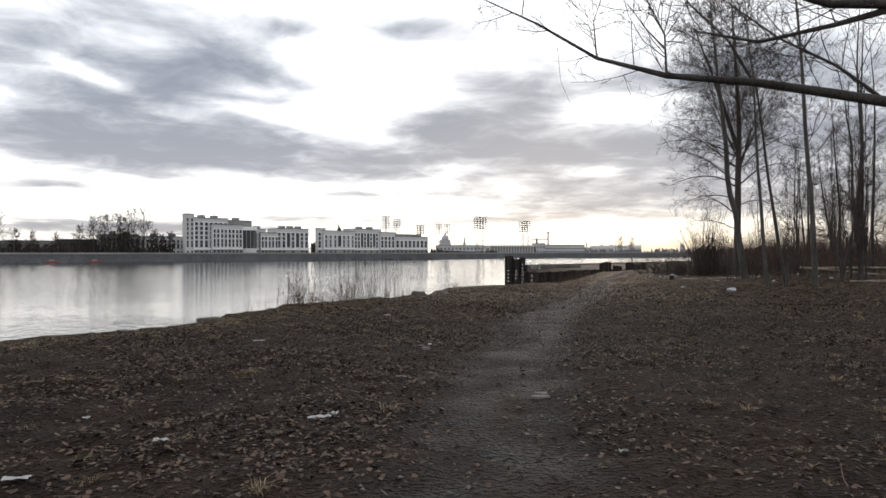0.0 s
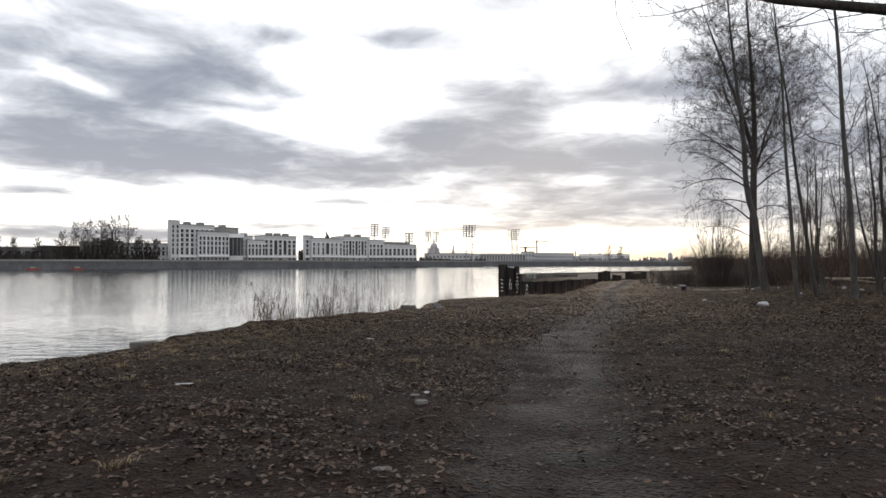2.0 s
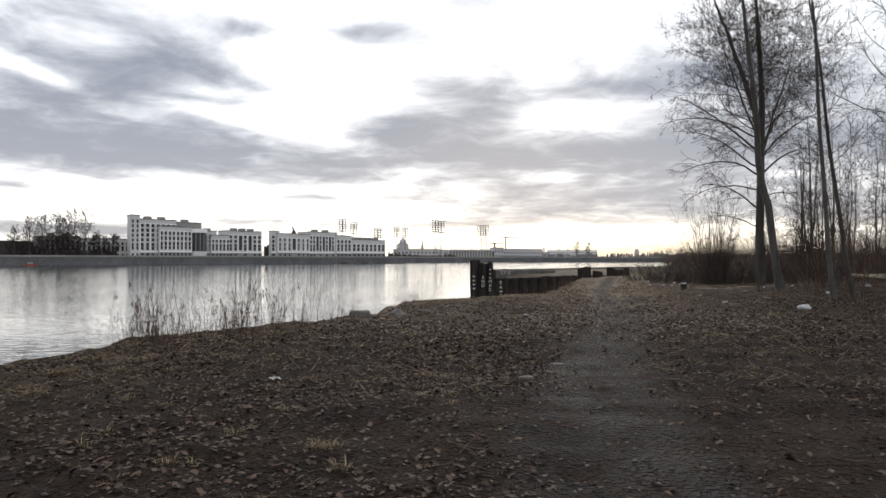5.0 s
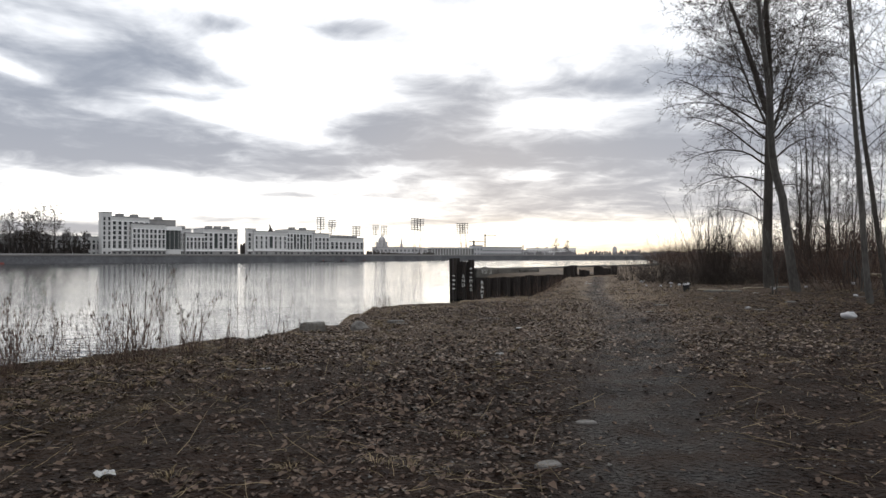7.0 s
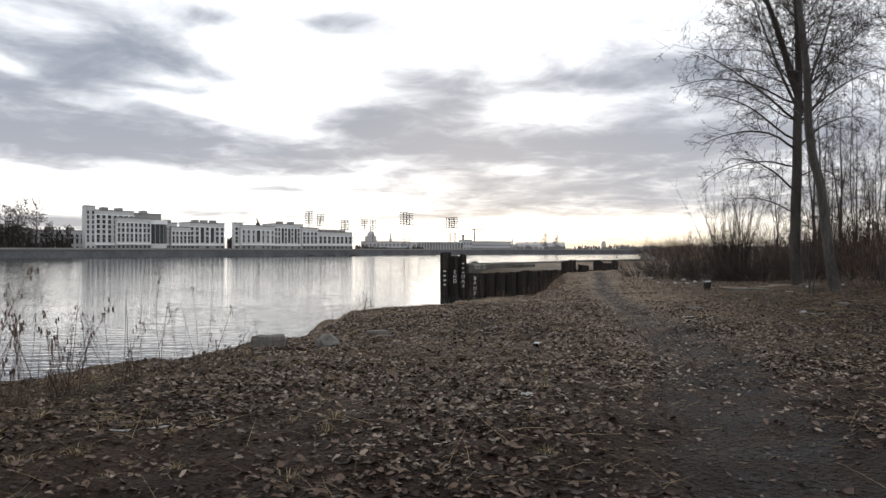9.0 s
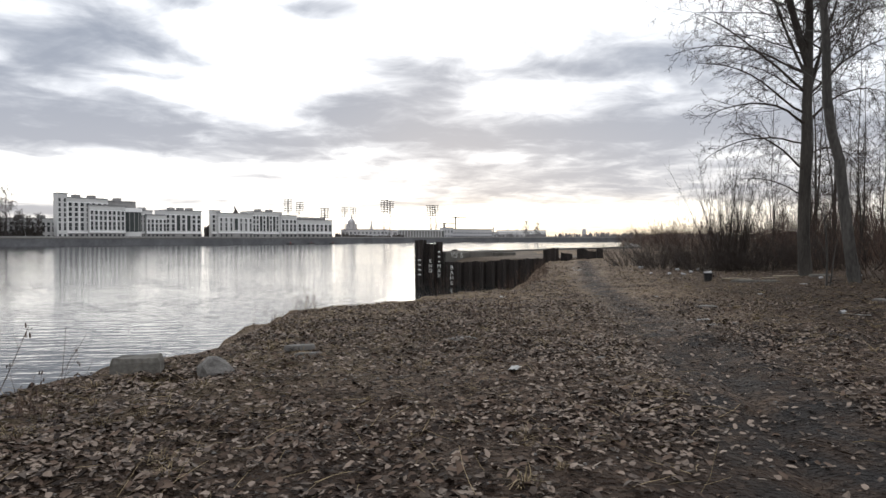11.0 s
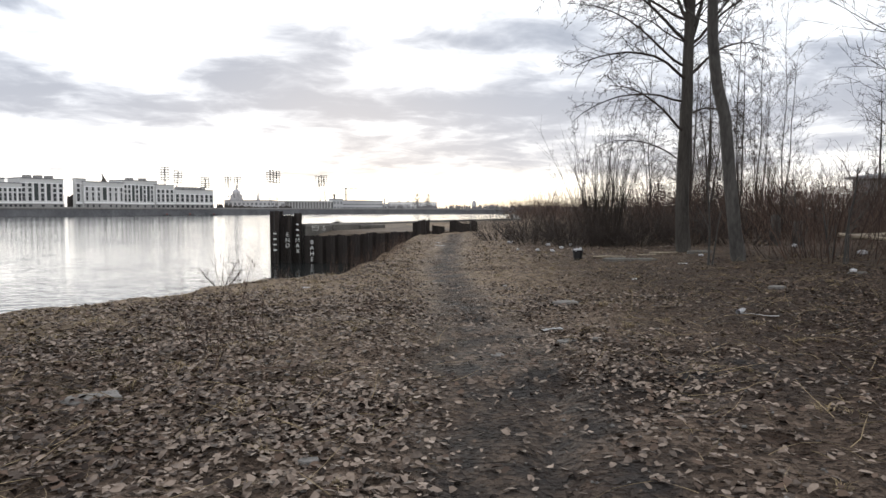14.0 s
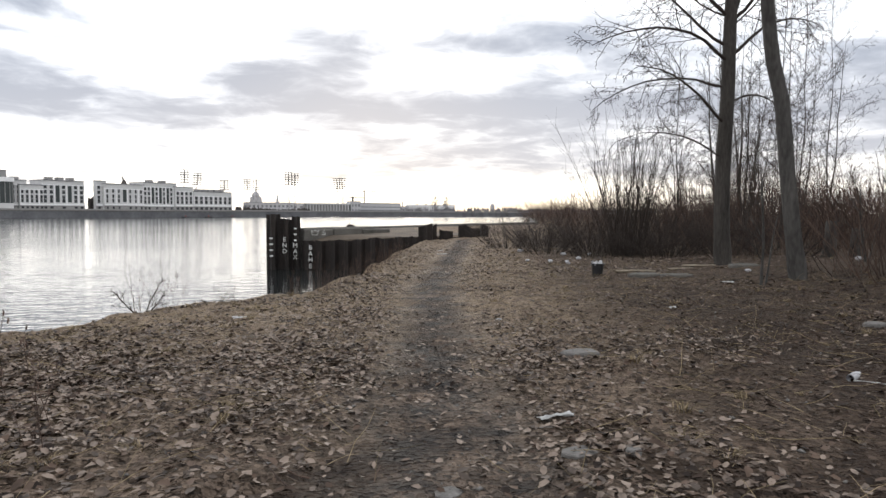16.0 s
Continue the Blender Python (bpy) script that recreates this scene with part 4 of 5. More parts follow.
bare_tree("poplar_tree", (16.15, 31.2), 14.0, 0.082, 14, "slim leaning leafless poplar at the thicket edge", BARK, shape=((0, 0), (0.8, -0.15), (5.3, -0.83), (7.6, -1.14), (12.1, -1.78), (14, -2.0)), first=0.3, limbs=26, reach=0.26, density=9, taper=1.3)
bare_tree("poplar_tree", (16.0, 28.5), 16.5, 0.115, 15, "tall slim pale-barked poplar", BARK_PALE, shape=((0, 0.0), (0.8, -0.03), (3.9, -0.18), (7, -0.4), (11, -0.6), (16.5, -0.9)), first=0.35, limbs=26, reach=0.24, density=9, taper=1.3)
bare_tree("poplar_tree", (19.0, 31.5), 9.0, 0.10, 16, "small dark many-stemmed leafless tree", BARK, lean=(-0.05, 0), stems=((0.04, (0.35, 0.1, 1), 7.5, 0.08), (0.05, (-0.4, 0, 1), 6.5, 0.07)), first=0.25, limbs=16, reach=0.3)
bare_tree("poplar_tree", (22.3, 35.4), 16.0, 0.15, 17, "tall leafless poplar with a greenish trunk", BARK_PALE, stems=((0.06, (0.12, 0, 1), 13, 0.13), (0.05, (-0.08, 0.1, 1), 12, 0.10)), first=0.3, limbs=20, reach=0.22)
bare_tree("poplar_tree", (25.0, 38.5), 15.0, 0.12, 18, "tall leafless poplar in the thicket", BARK_PALE, first=0.3, limbs=20, reach=0.22)
bare_tree("poplar_tree", (22.0, 30.0), 14.0, 0.105, 19, "tall leafless poplar in the thicket", BARK, first=0.2, limbs=22, reach=0.26)
bare_tree("birch_tree", (33.0, 60.0), 13.0, 0.14, 21, "leafless birch behind the thicket", BARK, stems=((0.05, (0.12, 0, 1), 11, 0.09), (0.05, (-0.14, 0, 1), 11, 0.09)), first=0.15, limbs=26, reach=0.2, density=6, rmin=0.009)
bare_tree("birch_tree", (37.0, 63.0), 13.5, 0.13, 22, "leafless birch behind the thicket", BARK, stems=((0.05, (-0.12, 0, 1), 11, 0.09),), first=0.15, limbs=26, reach=0.2, density=6, rmin=0.009)
bare_tree("birch_tree", (30.5, 57.0), 11.0, 0.12, 23, "leafless birch behind the thicket", BARK, first=0.2, limbs=24, reach=0.2, rmin=0.009)
bare_tree("birch_tree", (46.0, 57.0), 10.5, 0.13, 24, "leafless birch at the edge of a clearing", BARK, first=0.2, limbs=26, reach=0.2, rmin=0.009)
bare_tree("birch_tree", (52.0, 60.0), 11.5, 0.13, 25, "leafless birch at the edge of a clearing", BARK, first=0.2, limbs=26, reach=0.2, rmin=0.009)
bare_tree("birch_tree", (58.0, 86.0), 10.0, 0.16, 26, "dense leafless tree beyond the thicket", BARK, first=0.15, limbs=34, reach=0.22, density=6, rmin=0.014, up=60)

bare_tree("young_tree", (26.5, 36.5), 14, 0.045, 701, "slender leafless young tree in the thicket", BARK, stems=((0.04, (0.1, 0.05, 1), 11.2, 0.042),), first=0.12, limbs=24, reach=0.26, density=7, rmin=0.0066, group="young trees", up=50)
bare_tree("young_tree", (28.8, 39.8), 13, 0.045, 702, "slender leafless young tree in the thicket", BARK, stems=((0.04, (0.1, 0.05, 1), 10.4, 0.042),), first=0.12, limbs=24, reach=0.26, density=7, rmin=0.0066, group="young trees", up=50)
bare_tree("young_tree", (24.2, 45.5), 11, 0.045, 704, "slender leafless young tree in the thicket", BARK, stems=((0.04, (0.1, 0.05, 1), 8.8, 0.042),), first=0.12, limbs=24, reach=0.26, density=7, rmin=0.0066, group="young trees", up=50)
bare_tree("young_tree", (31.5, 50.5), 12, 0.045, 705, "slender leafless young tree in the thicket", BARK, stems=((0.04, (0.1, 0.05, 1), 9.6, 0.042),), first=0.12, limbs=24, reach=0.26, density=7, rmin=0.0066, group="young trees", up=50)
bare_tree("young_tree", (26.5, 50.0), 10, 0.045, 706, "slender leafless young tree in the thicket", BARK, stems=((0.04, (0.1, 0.05, 1), 8.0, 0.042),), first=0.12, limbs=24, reach=0.26, density=7, rmin=0.0066, group="young trees", up=50)
bare_tree("young_tree", (29.0, 36.0), 15, 0.045, 708, "slender leafless young tree in the thicket", BARK, stems=((0.04, (0.1, 0.05, 1), 12.0, 0.042),), first=0.12, limbs=24, reach=0.26, density=7, rmin=0.0066, group="young trees", up=50)

slender = bare_tree("young_tree", (25.2, 36.0), 9, 0.042, 780, "slender leafless young tree in the thicket", BARK, stems=((0.04, (0.12, 0.05, 1), 7, 0.03), (0.04, (-0.12, 0.02, 1), 6.5, 0.028)), first=0.1, limbs=20, reach=0.26, density=7, rmin=0.0068, group="young trees", up=52)
rng = random.Random(46)
spots = [(24.8, 48.0), (27.5, 53.0), (29.0, 49.5), (32.5, 55.0), (34.5, 58.5), (25.5, 53.5)]
while len(spots) < 26:
    x, y = rng.uniform(19.5, 38), rng.uniform(30, 52)
    if 0.45 * (x - 5.9) + 25 < y < 0.78 * (x - 4.85) + 22.3:
        spots.append((x, y))
for x, y in spots:
    s = rng.uniform(0.7, 1.2)
    o = copy_thing(slender, pose(x, y, at_ground(x, y) - 0.1, 0, 0, rng.uniform(0, 360)))
    o.scale = (s, s, s)
backwood = bare_tree("wood_tree", (70, 100), 12, 0.14, 790, "leafless tree in the woodland edge", BARK, stems=((0.05, (0.15, 0, 1), 9, 0.1),), first=0.12, limbs=24, reach=0.26, density=8, depth=1, rmin=0.022, group="woodland edge", up=55)
rng = random.Random(45)
for i in range(46):
    x = 62 + i * 3.2 + rng.uniform(-3, 3)
    y = 96 + rng.uniform(-12, 26) + 0.12 * (x - 62)
    s = rng.uniform(0.5, 0.85)
    o = copy_thing(backwood, pose(x, y, at_ground(x, y) - 0.1, 0, 0, rng.uniform(0, 360)))
    o.scale = (s, s, s)

# the tree whose long limbs hang over the path
host = thing("willow_tree", "large leaning willow with long dark limbs over the path", "tree", (9.6, 10.4, at_ground(9.6, 10.4) - 0.1))
O = Vector((9.6, 10.4, at_ground(9.6, 10.4) - 0.1))
rng = random.Random(31)
stem = [(Vector((0, 0, 0)), 0.40), (Vector((0.0, 0, 0.3)), 0.30), (Vector((-0.05, 0, 1.6)), 0.26), (Vector((-0.2, 0.0, 3.0)), 0.23), (Vector((-0.2, 0.1, 4.6)), 0.20), (Vector((0.0, 0.2, 7.0)), 0.14), (Vector((0.2, 0.3, 10.0)), 0.06)]
part("trunk", tubes("trunk", [stem], 10), BARK, host)
WILLOW_ARMS = [
    [(9.4, 10.4, 3.2, 0.125), (8.0, 10.3, 3.62, 0.10), (6.86, 10.2, 3.88, 0.088), (5.7, 10.2, 4.06, 0.075), (4.8, 10.2, 4.19, 0.064), (3.45, 10.17, 4.29, 0.046), (2.5, 10.7, 4.72, 0.028), (1.6, 11.1, 5.42, 0.018), (0.75, 11.5, 5.98, 0.009)],
    [(9.4, 10.5, 4.3, 0.12), (7.9, 9.9, 4.9, 0.10), (6.6, 9.4, 5.10, 0.085), (5.4, 9.2, 5.02, 0.06), (4.6, 9.3, 5.3, 0.04), (3.8, 9.5, 5.8, 0.02)],
    [(6.6, 9.4, 5.08, 0.06), (5.6, 9.4, 4.80, 0.035), (4.6, 9.6, 4.62, 0.026), (3.7, 9.7, 4.82, 0.012)],
    [(9.5, 10.5, 5.4, 0.09), (7.6, 10.4, 6.1, 0.07), (6.0, 10.5, 6.5, 0.05), (4.5, 10.6, 6.9, 0.03), (3.2, 10.8, 7.6, 0.012)],
    [(6.86, 10.2, 3.88, 0.03), (6.2, 10.4, 4.5, 0.024), (5.4, 10.6, 5.0, 0.018), (4.6, 10.8, 5.7, 0.010)],
    [(4.8, 10.2, 4.19, 0.026), (4.5, 10.4, 4.9, 0.018), (4.0, 10.7, 5.6, 0.012), (3.6, 10.8, 6.3, 0.006)],
    [(3.45, 10.17, 4.29, 0.02), (3.5, 10.4, 5.0, 0.014), (3.2, 10.6, 5.8, 0.008)],
    [(2.5, 10.7, 4.72, 0.014), (2.5, 10.9, 5.4, 0.009), (2.8, 11.0, 6.2, 0.005)],
]
big, small = [], []
for pts in WILLOW_ARMS:
    path = [(Vector(p[:3]) - O, p[3]) for p in pts]
    big.append(path)
    twigs_on(rng, path, 20, 1.25, 0.010, 2, small, 55, -0.07, 0.2, 0.0026)
for px, pz in ((1.9, 4.0), (3.0, 3.9)):
    small.append([(Vector((px, 10.9, 4.95 if px < 2.5 else 4.5)) - O, 0.005), (Vector((px + 0.05, 10.9, pz + 0.4)) - O, 0.004), (Vector((px + 0.22, 10.9, pz)) - O, 0.003)])
for b in big:
    part("limb", tubes("limb", [b], 8), BARK, host)
part("crown", tubes("crown", small, 3), TWIG, host, "bare twigs")


def shrub(name, h, spread, stems, seed, mt, radius=0.011, side=5, base=0.25):
    """Many upright shoots from one stool, with side twigs; returns a mesh."""
    rng = random.Random(seed)
    out = []
    for i in range(stems):
        a, q = rng.uniform(0, 6.28), math.sqrt(rng.random())
        p = Vector((math.cos(a) * base * q, math.sin(a) * base * q, -0.08))
        d = Vector((math.cos(a) * q * spread, math.sin(a) * q * spread, 1)).normalized()
        ln = h * rng.uniform(0.55, 1.05)
        b = limb(rng, p, d, ln, radius * rng.uniform(0.7, 1.3), 4, 0.08, 0.03, 0.25)
        out.append(b)
        twigs_on(rng, b, side, ln * 0.28, radius * 0.5, 0, out, 35, -0.02, 0.25, 0.0045)
    return tubes(name, out, 3)


willow = shrub("willow_bush", 5.2, 0.30, 105, 41, TWIG, 0.014, 8, 0.55)
single("willow_bush", willow, TWIG, "tall fan-shaped leafless willow bush", "bush", (18.5, 46.5, at_ground(18.5, 46.5)))
tangle = [shrub("tangle", 2.0, 1.5, 70, 50 + i, TWIG, 0.009, 5, 0.7) for i in range(3)]
thin = [shrub("shoots", 3.0, 0.62, 30, 60 + i, TWIG_RED, 0.0095, 4, 1.1) for i in range(4)]
for me in tangle:
    me.materials.append(TWIG)
for me in thin:
    me.materials.append(TWIG_RED)
rng = random.Random(77)
for x, y in ((16.9, 46.0), (17.6, 47.6), (18.4, 45.4), (19.6, 45.6), (20.6, 46.4), (16.4, 48.8), (18.6, 48.6), (21.2, 44.6), (17.4, 50.6), (16.2, 52.2), (18.2, 53.6), (19.4, 51.2), (20.4, 43.6), (21.8, 42.6), (18.9, 44.6), (20.9, 49.0)):
    o = new("bramble_bush", rng.choice(tangle))
    s = rng.uniform(0.8, 1.25)
    o.matrix_basis = pose(x, y, at_ground(x, y), 0, 0, rng.uniform(0, 360)) @ Matrix.Diagonal((s, s, s, 1))
    tagged(o, "low tangled leafless dark bush among litter", "bush", "tangled bushes")
count = 0
while count < 150:
    x, y = rng.uniform(17, 62), rng.uniform(29, 80)
    edge_x = 17.5 + (0 if y < 38 else 1.5) + max(0, (y - 50)) * 0.35
    if x < edge_x + rng.random() or (x > 21 and x < 34 and y < 38 + (x - 21) * 0.2 and rng.random() < 0.8):
        continue
    if y < 0.42 * (x - 5.9) + 24 and y < 45:
        continue
    if x > 40 and rng.random() < 0.3:
        continue
    o = new("thicket_shrub", rng.choice(thin))
    s = rng.uniform(0.7, 1.15) * (1.0 if x < 40 else 1.25) * (0.62 if x < 25.5 and 41 < y < 60 else 1.0)
    o.matrix_basis = pose(x, y, at_ground(x, y), 0, 0, rng.uniform(0, 360)) @ Matrix.Diagonal((s * 1.2, s * 1.2, s, 1))
    tagged(o, "reddish-brown leafless thicket shrub with upright shoots", "bush", "thicket shrubs")
    count += 1
for i in range(55):
    x, y = rng.uniform(23, 48), rng.uniform(42, 66)
    if y < 0.62 * (x - 5.9) + 26:
        continue
    o = new("thicket_shrub", rng.choice(thin))
    s = rng.uniform(1.0, 1.45)
    o.matrix_basis = pose(x, y, at_ground(x, y), 0, 0, rng.uniform(0, 360)) @ Matrix.Diagonal((s * 1.3, s * 1.3, s, 1))
    tagged(o, "tall reddish-brown leafless thicket shrub", "bush", "thicket shrubs")
for i in range(40):
    f = rng.random()
    x, y = 27 + 55 * f + rng.uniform(0, 14), 82 + 120 * f + rng.uniform(-6, 6)
    o = new("thicket_shrub", rng.choice(thin))
    s = rng.uniform(0.9, 1.5)
    o.matrix_basis = pose(x, y, at_ground(x, y), 0, 0, rng.uniform(0, 360)) @ Matrix.Diagonal((s * 1.6, s * 1.6, s, 1))
    tagged(o, "reddish-brown leafless thicket shrub far along the shore", "bush", "thicket shrubs")
for x, y, h in ((15.8, 36.8, 2.6), (18.9, 36.0, 1.6), (21.0, 39.0, 2.2), (15.2, 29.5, 1.2), (17.8, 34.6, 2.4)):
    r2 = random.Random(int(x * 10))
    sap = [limb(r2, Vector((0, 0, -0.1)), Vector((-0.06, 0, 1)), h, 0.035, 6, 0.05, 0.02, 0.3), limb(r2, Vector((0.1, 0, -0.1)), Vector((0.15, 0, 1)), h * 0.6, 0.025, 5, 0.06, 0.02, 0.3)]
    twigs_on(r2, sap[0], 8, h * 0.35, 0.01, 1, sap, 45)
    single("sapling", tubes("sapling", sap, 5), BARK_PALE, "thin pale leafless sapling in the leaf litter", "sapling", (x, y, at_ground(x, y)), group="saplings")
for x, y, h in ((22.5, 41.6, 1.1), (23.2, 41.3, 0.85)):
    single("tree_stump", tubes("stump", [[(Vector((0, 0, -0.1)), 0.26), (Vector((0, 0, 0.25)), 0.19), (Vector((0.03, 0, h)), 0.15)]], 9), BARK, "dark broken tree stump among shrubs", "stump", (x, y, at_ground(x, y)), group="stumps")
for (ax, ay, az), (bx, by, bz), r in (((19.8, 36.2, 0.75), (29.0, 39.0, 0.62), 0.07), ((19.6, 36.4, 0.8), (25.0, 36.3, 0.25), 0.06)):
    L = (Vector((bx, by, bz)) - Vector((ax, ay, az)))
    r2 = random.Random(9)
    p = limb(r2, Vector((0, 0, 0)), L.normalized(), L.length, r, 7, 0.015, 0, 0.5)
    single("fallen_trunk", tubes("log", [p], 7), LIGHTWOOD, "slim pale fallen trunk leaning in the thicket", "log", (ax, ay, az), group="fallen trunks")

# old shed beyond the thicket
shed = thing("old_shed", "weathered grey shed with a low metal roof behind shrubs", "shed", (67.5, 73, at_ground(67.5, 73)), -12)
part("wall", boxmesh(0, 14, 0, 6, 0, 4.4), GREYWALL, shed)
bm = bmesh.new()
poly = [(-0.5, 4.4), (14.5, 4.4), (14.5, 4.7), (7.0, 5.6), (-0.5, 4.7)]
lo = [bm.verts.new((x, -0.6, z)) for x, z in poly]
hi = [bm.verts.new((x, 6.6, z)) for x, z in poly]
bm.faces.new(lo)
bm.faces.new(hi[::-1])
for i in range(5):
    bm.faces.new((lo[(i + 1) % 5], lo[i], hi[i], hi[(i + 1) % 5]))
part("roof", bm, ROOF, shed)

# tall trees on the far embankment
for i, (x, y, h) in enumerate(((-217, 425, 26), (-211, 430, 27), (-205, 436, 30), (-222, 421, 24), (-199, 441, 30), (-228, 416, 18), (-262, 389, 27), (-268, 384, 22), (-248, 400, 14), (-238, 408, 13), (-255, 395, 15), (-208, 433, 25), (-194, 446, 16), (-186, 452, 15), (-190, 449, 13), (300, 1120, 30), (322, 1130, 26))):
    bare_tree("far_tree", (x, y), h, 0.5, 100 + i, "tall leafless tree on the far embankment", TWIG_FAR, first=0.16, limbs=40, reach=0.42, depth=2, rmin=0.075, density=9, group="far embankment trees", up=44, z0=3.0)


# ---- weeds and grass ----
def stalk_clump(seed, n, h, spread, r=0.004):
    """Dry standing stalks with side shoots and seed heads."""
    rng = random.Random(seed)
    out = []
    for i in range(n):
        p = Vector((rng.gauss(0, spread), rng.gauss(0, spread), -0.04))
        d = Vector((rng.gauss(0, 0.24), rng.gauss(0, 0.24), 1)).normalized()
        ln = h * rng.uniform(0.22, 1.15)
        b = limb(rng, p, d, ln, r * rng.uniform(0.8, 1.4), 5, 0.06, 0.0, 0.5)
        out.append(b)
        if rng.random() < 0.7:
            twigs_on(rng, b, 5, ln * 0.2, r * 0.7, 0, out, 40, 0, 0.45, 0.0028)
            q, _, dd = along(b, 0.97)
            for k in range(rng.randint(1, 4)):
                e = q + Vector((rng.gauss(0, 0.02), rng.gauss(0, 0.02), rng.uniform(-0.16, 0.04)))
                out.append([(e, 0.008), (e + Vector((0.005, 0, 0.03)), 0.009), (e + Vector((0, 0, 0.05)), 0.002)])
    return tubes("weed", out, 3)


def grass_tuft(seed, n, h, spread):
    rng = random.Random(seed)
    V, F = [], []
    for i in range(n):
        a = rng.uniform(0, 6.28)
        q = rng.random()
        x, y = math.cos(a) * spread * q, math.sin(a) * spread * q
        ln, w = h * rng.uniform(0.5, 1.2), rng.uniform(0.003, 0.006)
        ox, oy = math.cos(a) * rng.uniform(0.3, 0.9) + rng.gauss(0, 0.3), math.sin(a) * rng.uniform(0.3, 0.9) + rng.gauss(0, 0.3)
        k = len(V)
        wx, wy = -math.sin(a) * w, math.cos(a) * w
        for t, s in ((0, 1), (0.5, 0.9), (1, 0.15)):
            V += [(x + ox * ln * t * t + wx * s, y + oy * ln * t * t + wy * s, ln * (t - 0.6 * t * t) - 0.02), (x + ox * ln * t * t - wx * s, y + oy * ln * t * t - wy * s, ln * (t - 0.6 * t * t) - 0.02)]
        F += [(k, k + 1, k + 3, k + 2), (k + 2, k + 3, k + 5, k + 4)]
    me = bpy.data.meshes.new("grass_tuft")
    me.from_pydata(V, [], F)
    me.materials.append(DEADGRASS)
    return me


weeds = [stalk_clump(200 + i, 9, 1.2, 0.22, 0.0042) for i in range(4)] + [stalk_clump(210, 36, 0.95, 0.20, 0.0034), stalk_clump(211, 14, 1.15, 0.13, 0.0042)]
for me in weeds:
    me.materials.append(TWIG_RED)
tufts = [grass_tuft(300 + i, 38, 0.22, 0.15) for i in range(4)]
rng = random.Random(99)
for x, y, k, s in ((-4.95, 22.2, 4, 1.15), (-4.75, 22.5, 4, 0.95), (-5.1, 22.0, 4, 0.7), (-4.85, 22.35, 5, 1.1), (-3.04, 22.15, 5, 1.25), (-3.15, 22.3, 4, 1.1), (-3.0, 22.4, 1, 1.1), (-4.3, 22.6, 4, 0.6), (-3.95, 22.5, 1, 0.9), (-3.6, 22.45, 2, 0.95), (-3.35, 22.3, 4, 0.7), (-2.75, 22.5, 3, 1.0), (-2.45, 22.8, 0, 1.1), (-2.4, 22.9, 5, 0.8), (-2.2, 23.1, 1, 1.0), (-1.95, 23.4, 2, 1.0), (-1.65, 23.9, 3, 0.8), (-1.4, 24.3, 0, 0.9),
                   (-1.1, 24.8, 1, 0.7), (-2.9, 22.3, 4, 0.45), (-2.5, 22.7, 4, 0.4), (-2.0, 23.3, 4, 0.4), (-1.5, 24.1, 4, 0.35), (-1.2, 24.6, 4, 0.3), (-4.1, 22.4, 4, 0.4), (-3.7, 22.4, 4, 0.4), (-5.4, 20.6, 1, 0.5), (-5.7, 19.4, 4, 0.3), (-4.6, 22.7, 2, 0.9), (-3.45, 22.25, 5, 0.7), (0.6, 33.0, 5, 0.5), (0.2, 31.0, 4, 0.35),
                   (4.0, 37.2, 1, 0.8), (4.3, 37.4, 2, 0.7), (0.5, 32.6, 4, 0.4), (0.7, 33.2, 4, 0.45), (0.0, 30.4, 1, 0.5), (6.9, 39.1, 3, 0.7), (7.1, 39.5, 4, 0.45), (5.2, 38.2, 4, 0.4), (3.97, 29.1, 0, 0.5), (3.8, 30.2, 1, 0.7),
                   (4.3, 30.0, 2, 0.75), (7.9, 41.3, 4, 0.5), (8.5, 42.7, 4, 0.6), (9.0, 44.0, 4, 0.55), (9.6, 46.0, 4, 0.6), (10.4, 48.5, 4, 0.6), (6.5, 38.9, 4, 0.5), (7.4, 40.4, 4, 0.5), (7.0, 39.8, 1, 0.6), (8.1, 42.0, 1, 0.7), (9.3, 45.2, 2, 0.7), (10.0, 47.2, 4, 0.7), (11.0, 50.5, 4, 0.7), (11.6, 52.0, 4, 0.6), (-4.3, 20.6, 4, 0.6), (-3.8, 20.2, 4, 0.55)):
    o = new("dry_weed", weeds[k])
    o.matrix_basis = pose(x, y, at_ground(x, y), 0, 0, rng.uniform(0, 360)) @ Matrix.Diagonal((s, s, s, 1))
    tagged(o, "dry brown standing weed stalks at the bank edge", "weed", "bank weeds")
for (x, y) in ((3.9, 37.4),):
    r2 = random.Random(4)
    pts = [limb(r2, Vector((0, 0, -0.05)), Vector((-0.8, 0, 0.6)), 0.62, 0.014, 5, 0.1, 0.05, 0.4), limb(r2, Vector((0.05, 0, -0.05)), Vector((0.1, 0, 1)), 0.7, 0.012, 5, 0.08, 0.02, 0.4), limb(r2, Vector((0.1, 0, 0)), Vector((0.7, 0, 0.5)), 0.45, 0.014, 4, 0.12, 0, 0.4)]
    for b in list(pts):
        twigs_on(r2, b, 9, 0.22, 0.005, 1, pts, 48)
    single("broken_shrub", tubes("broken_shrub", pts, 5), TWIG, "broken leafless shrub at the bank edge", "bush", (x, y, at_ground(x, y)))


def scatter(n, seed, accept, y0=-1.0, y1=60.0, x0=-12.0, x1=24.0):
    r = np.random.RandomState(seed)
    P = np.column_stack([r.uniform(x0, x1, n), r.uniform(y0, y1, n)])
    return P[r.rand(n) < accept(P)], r


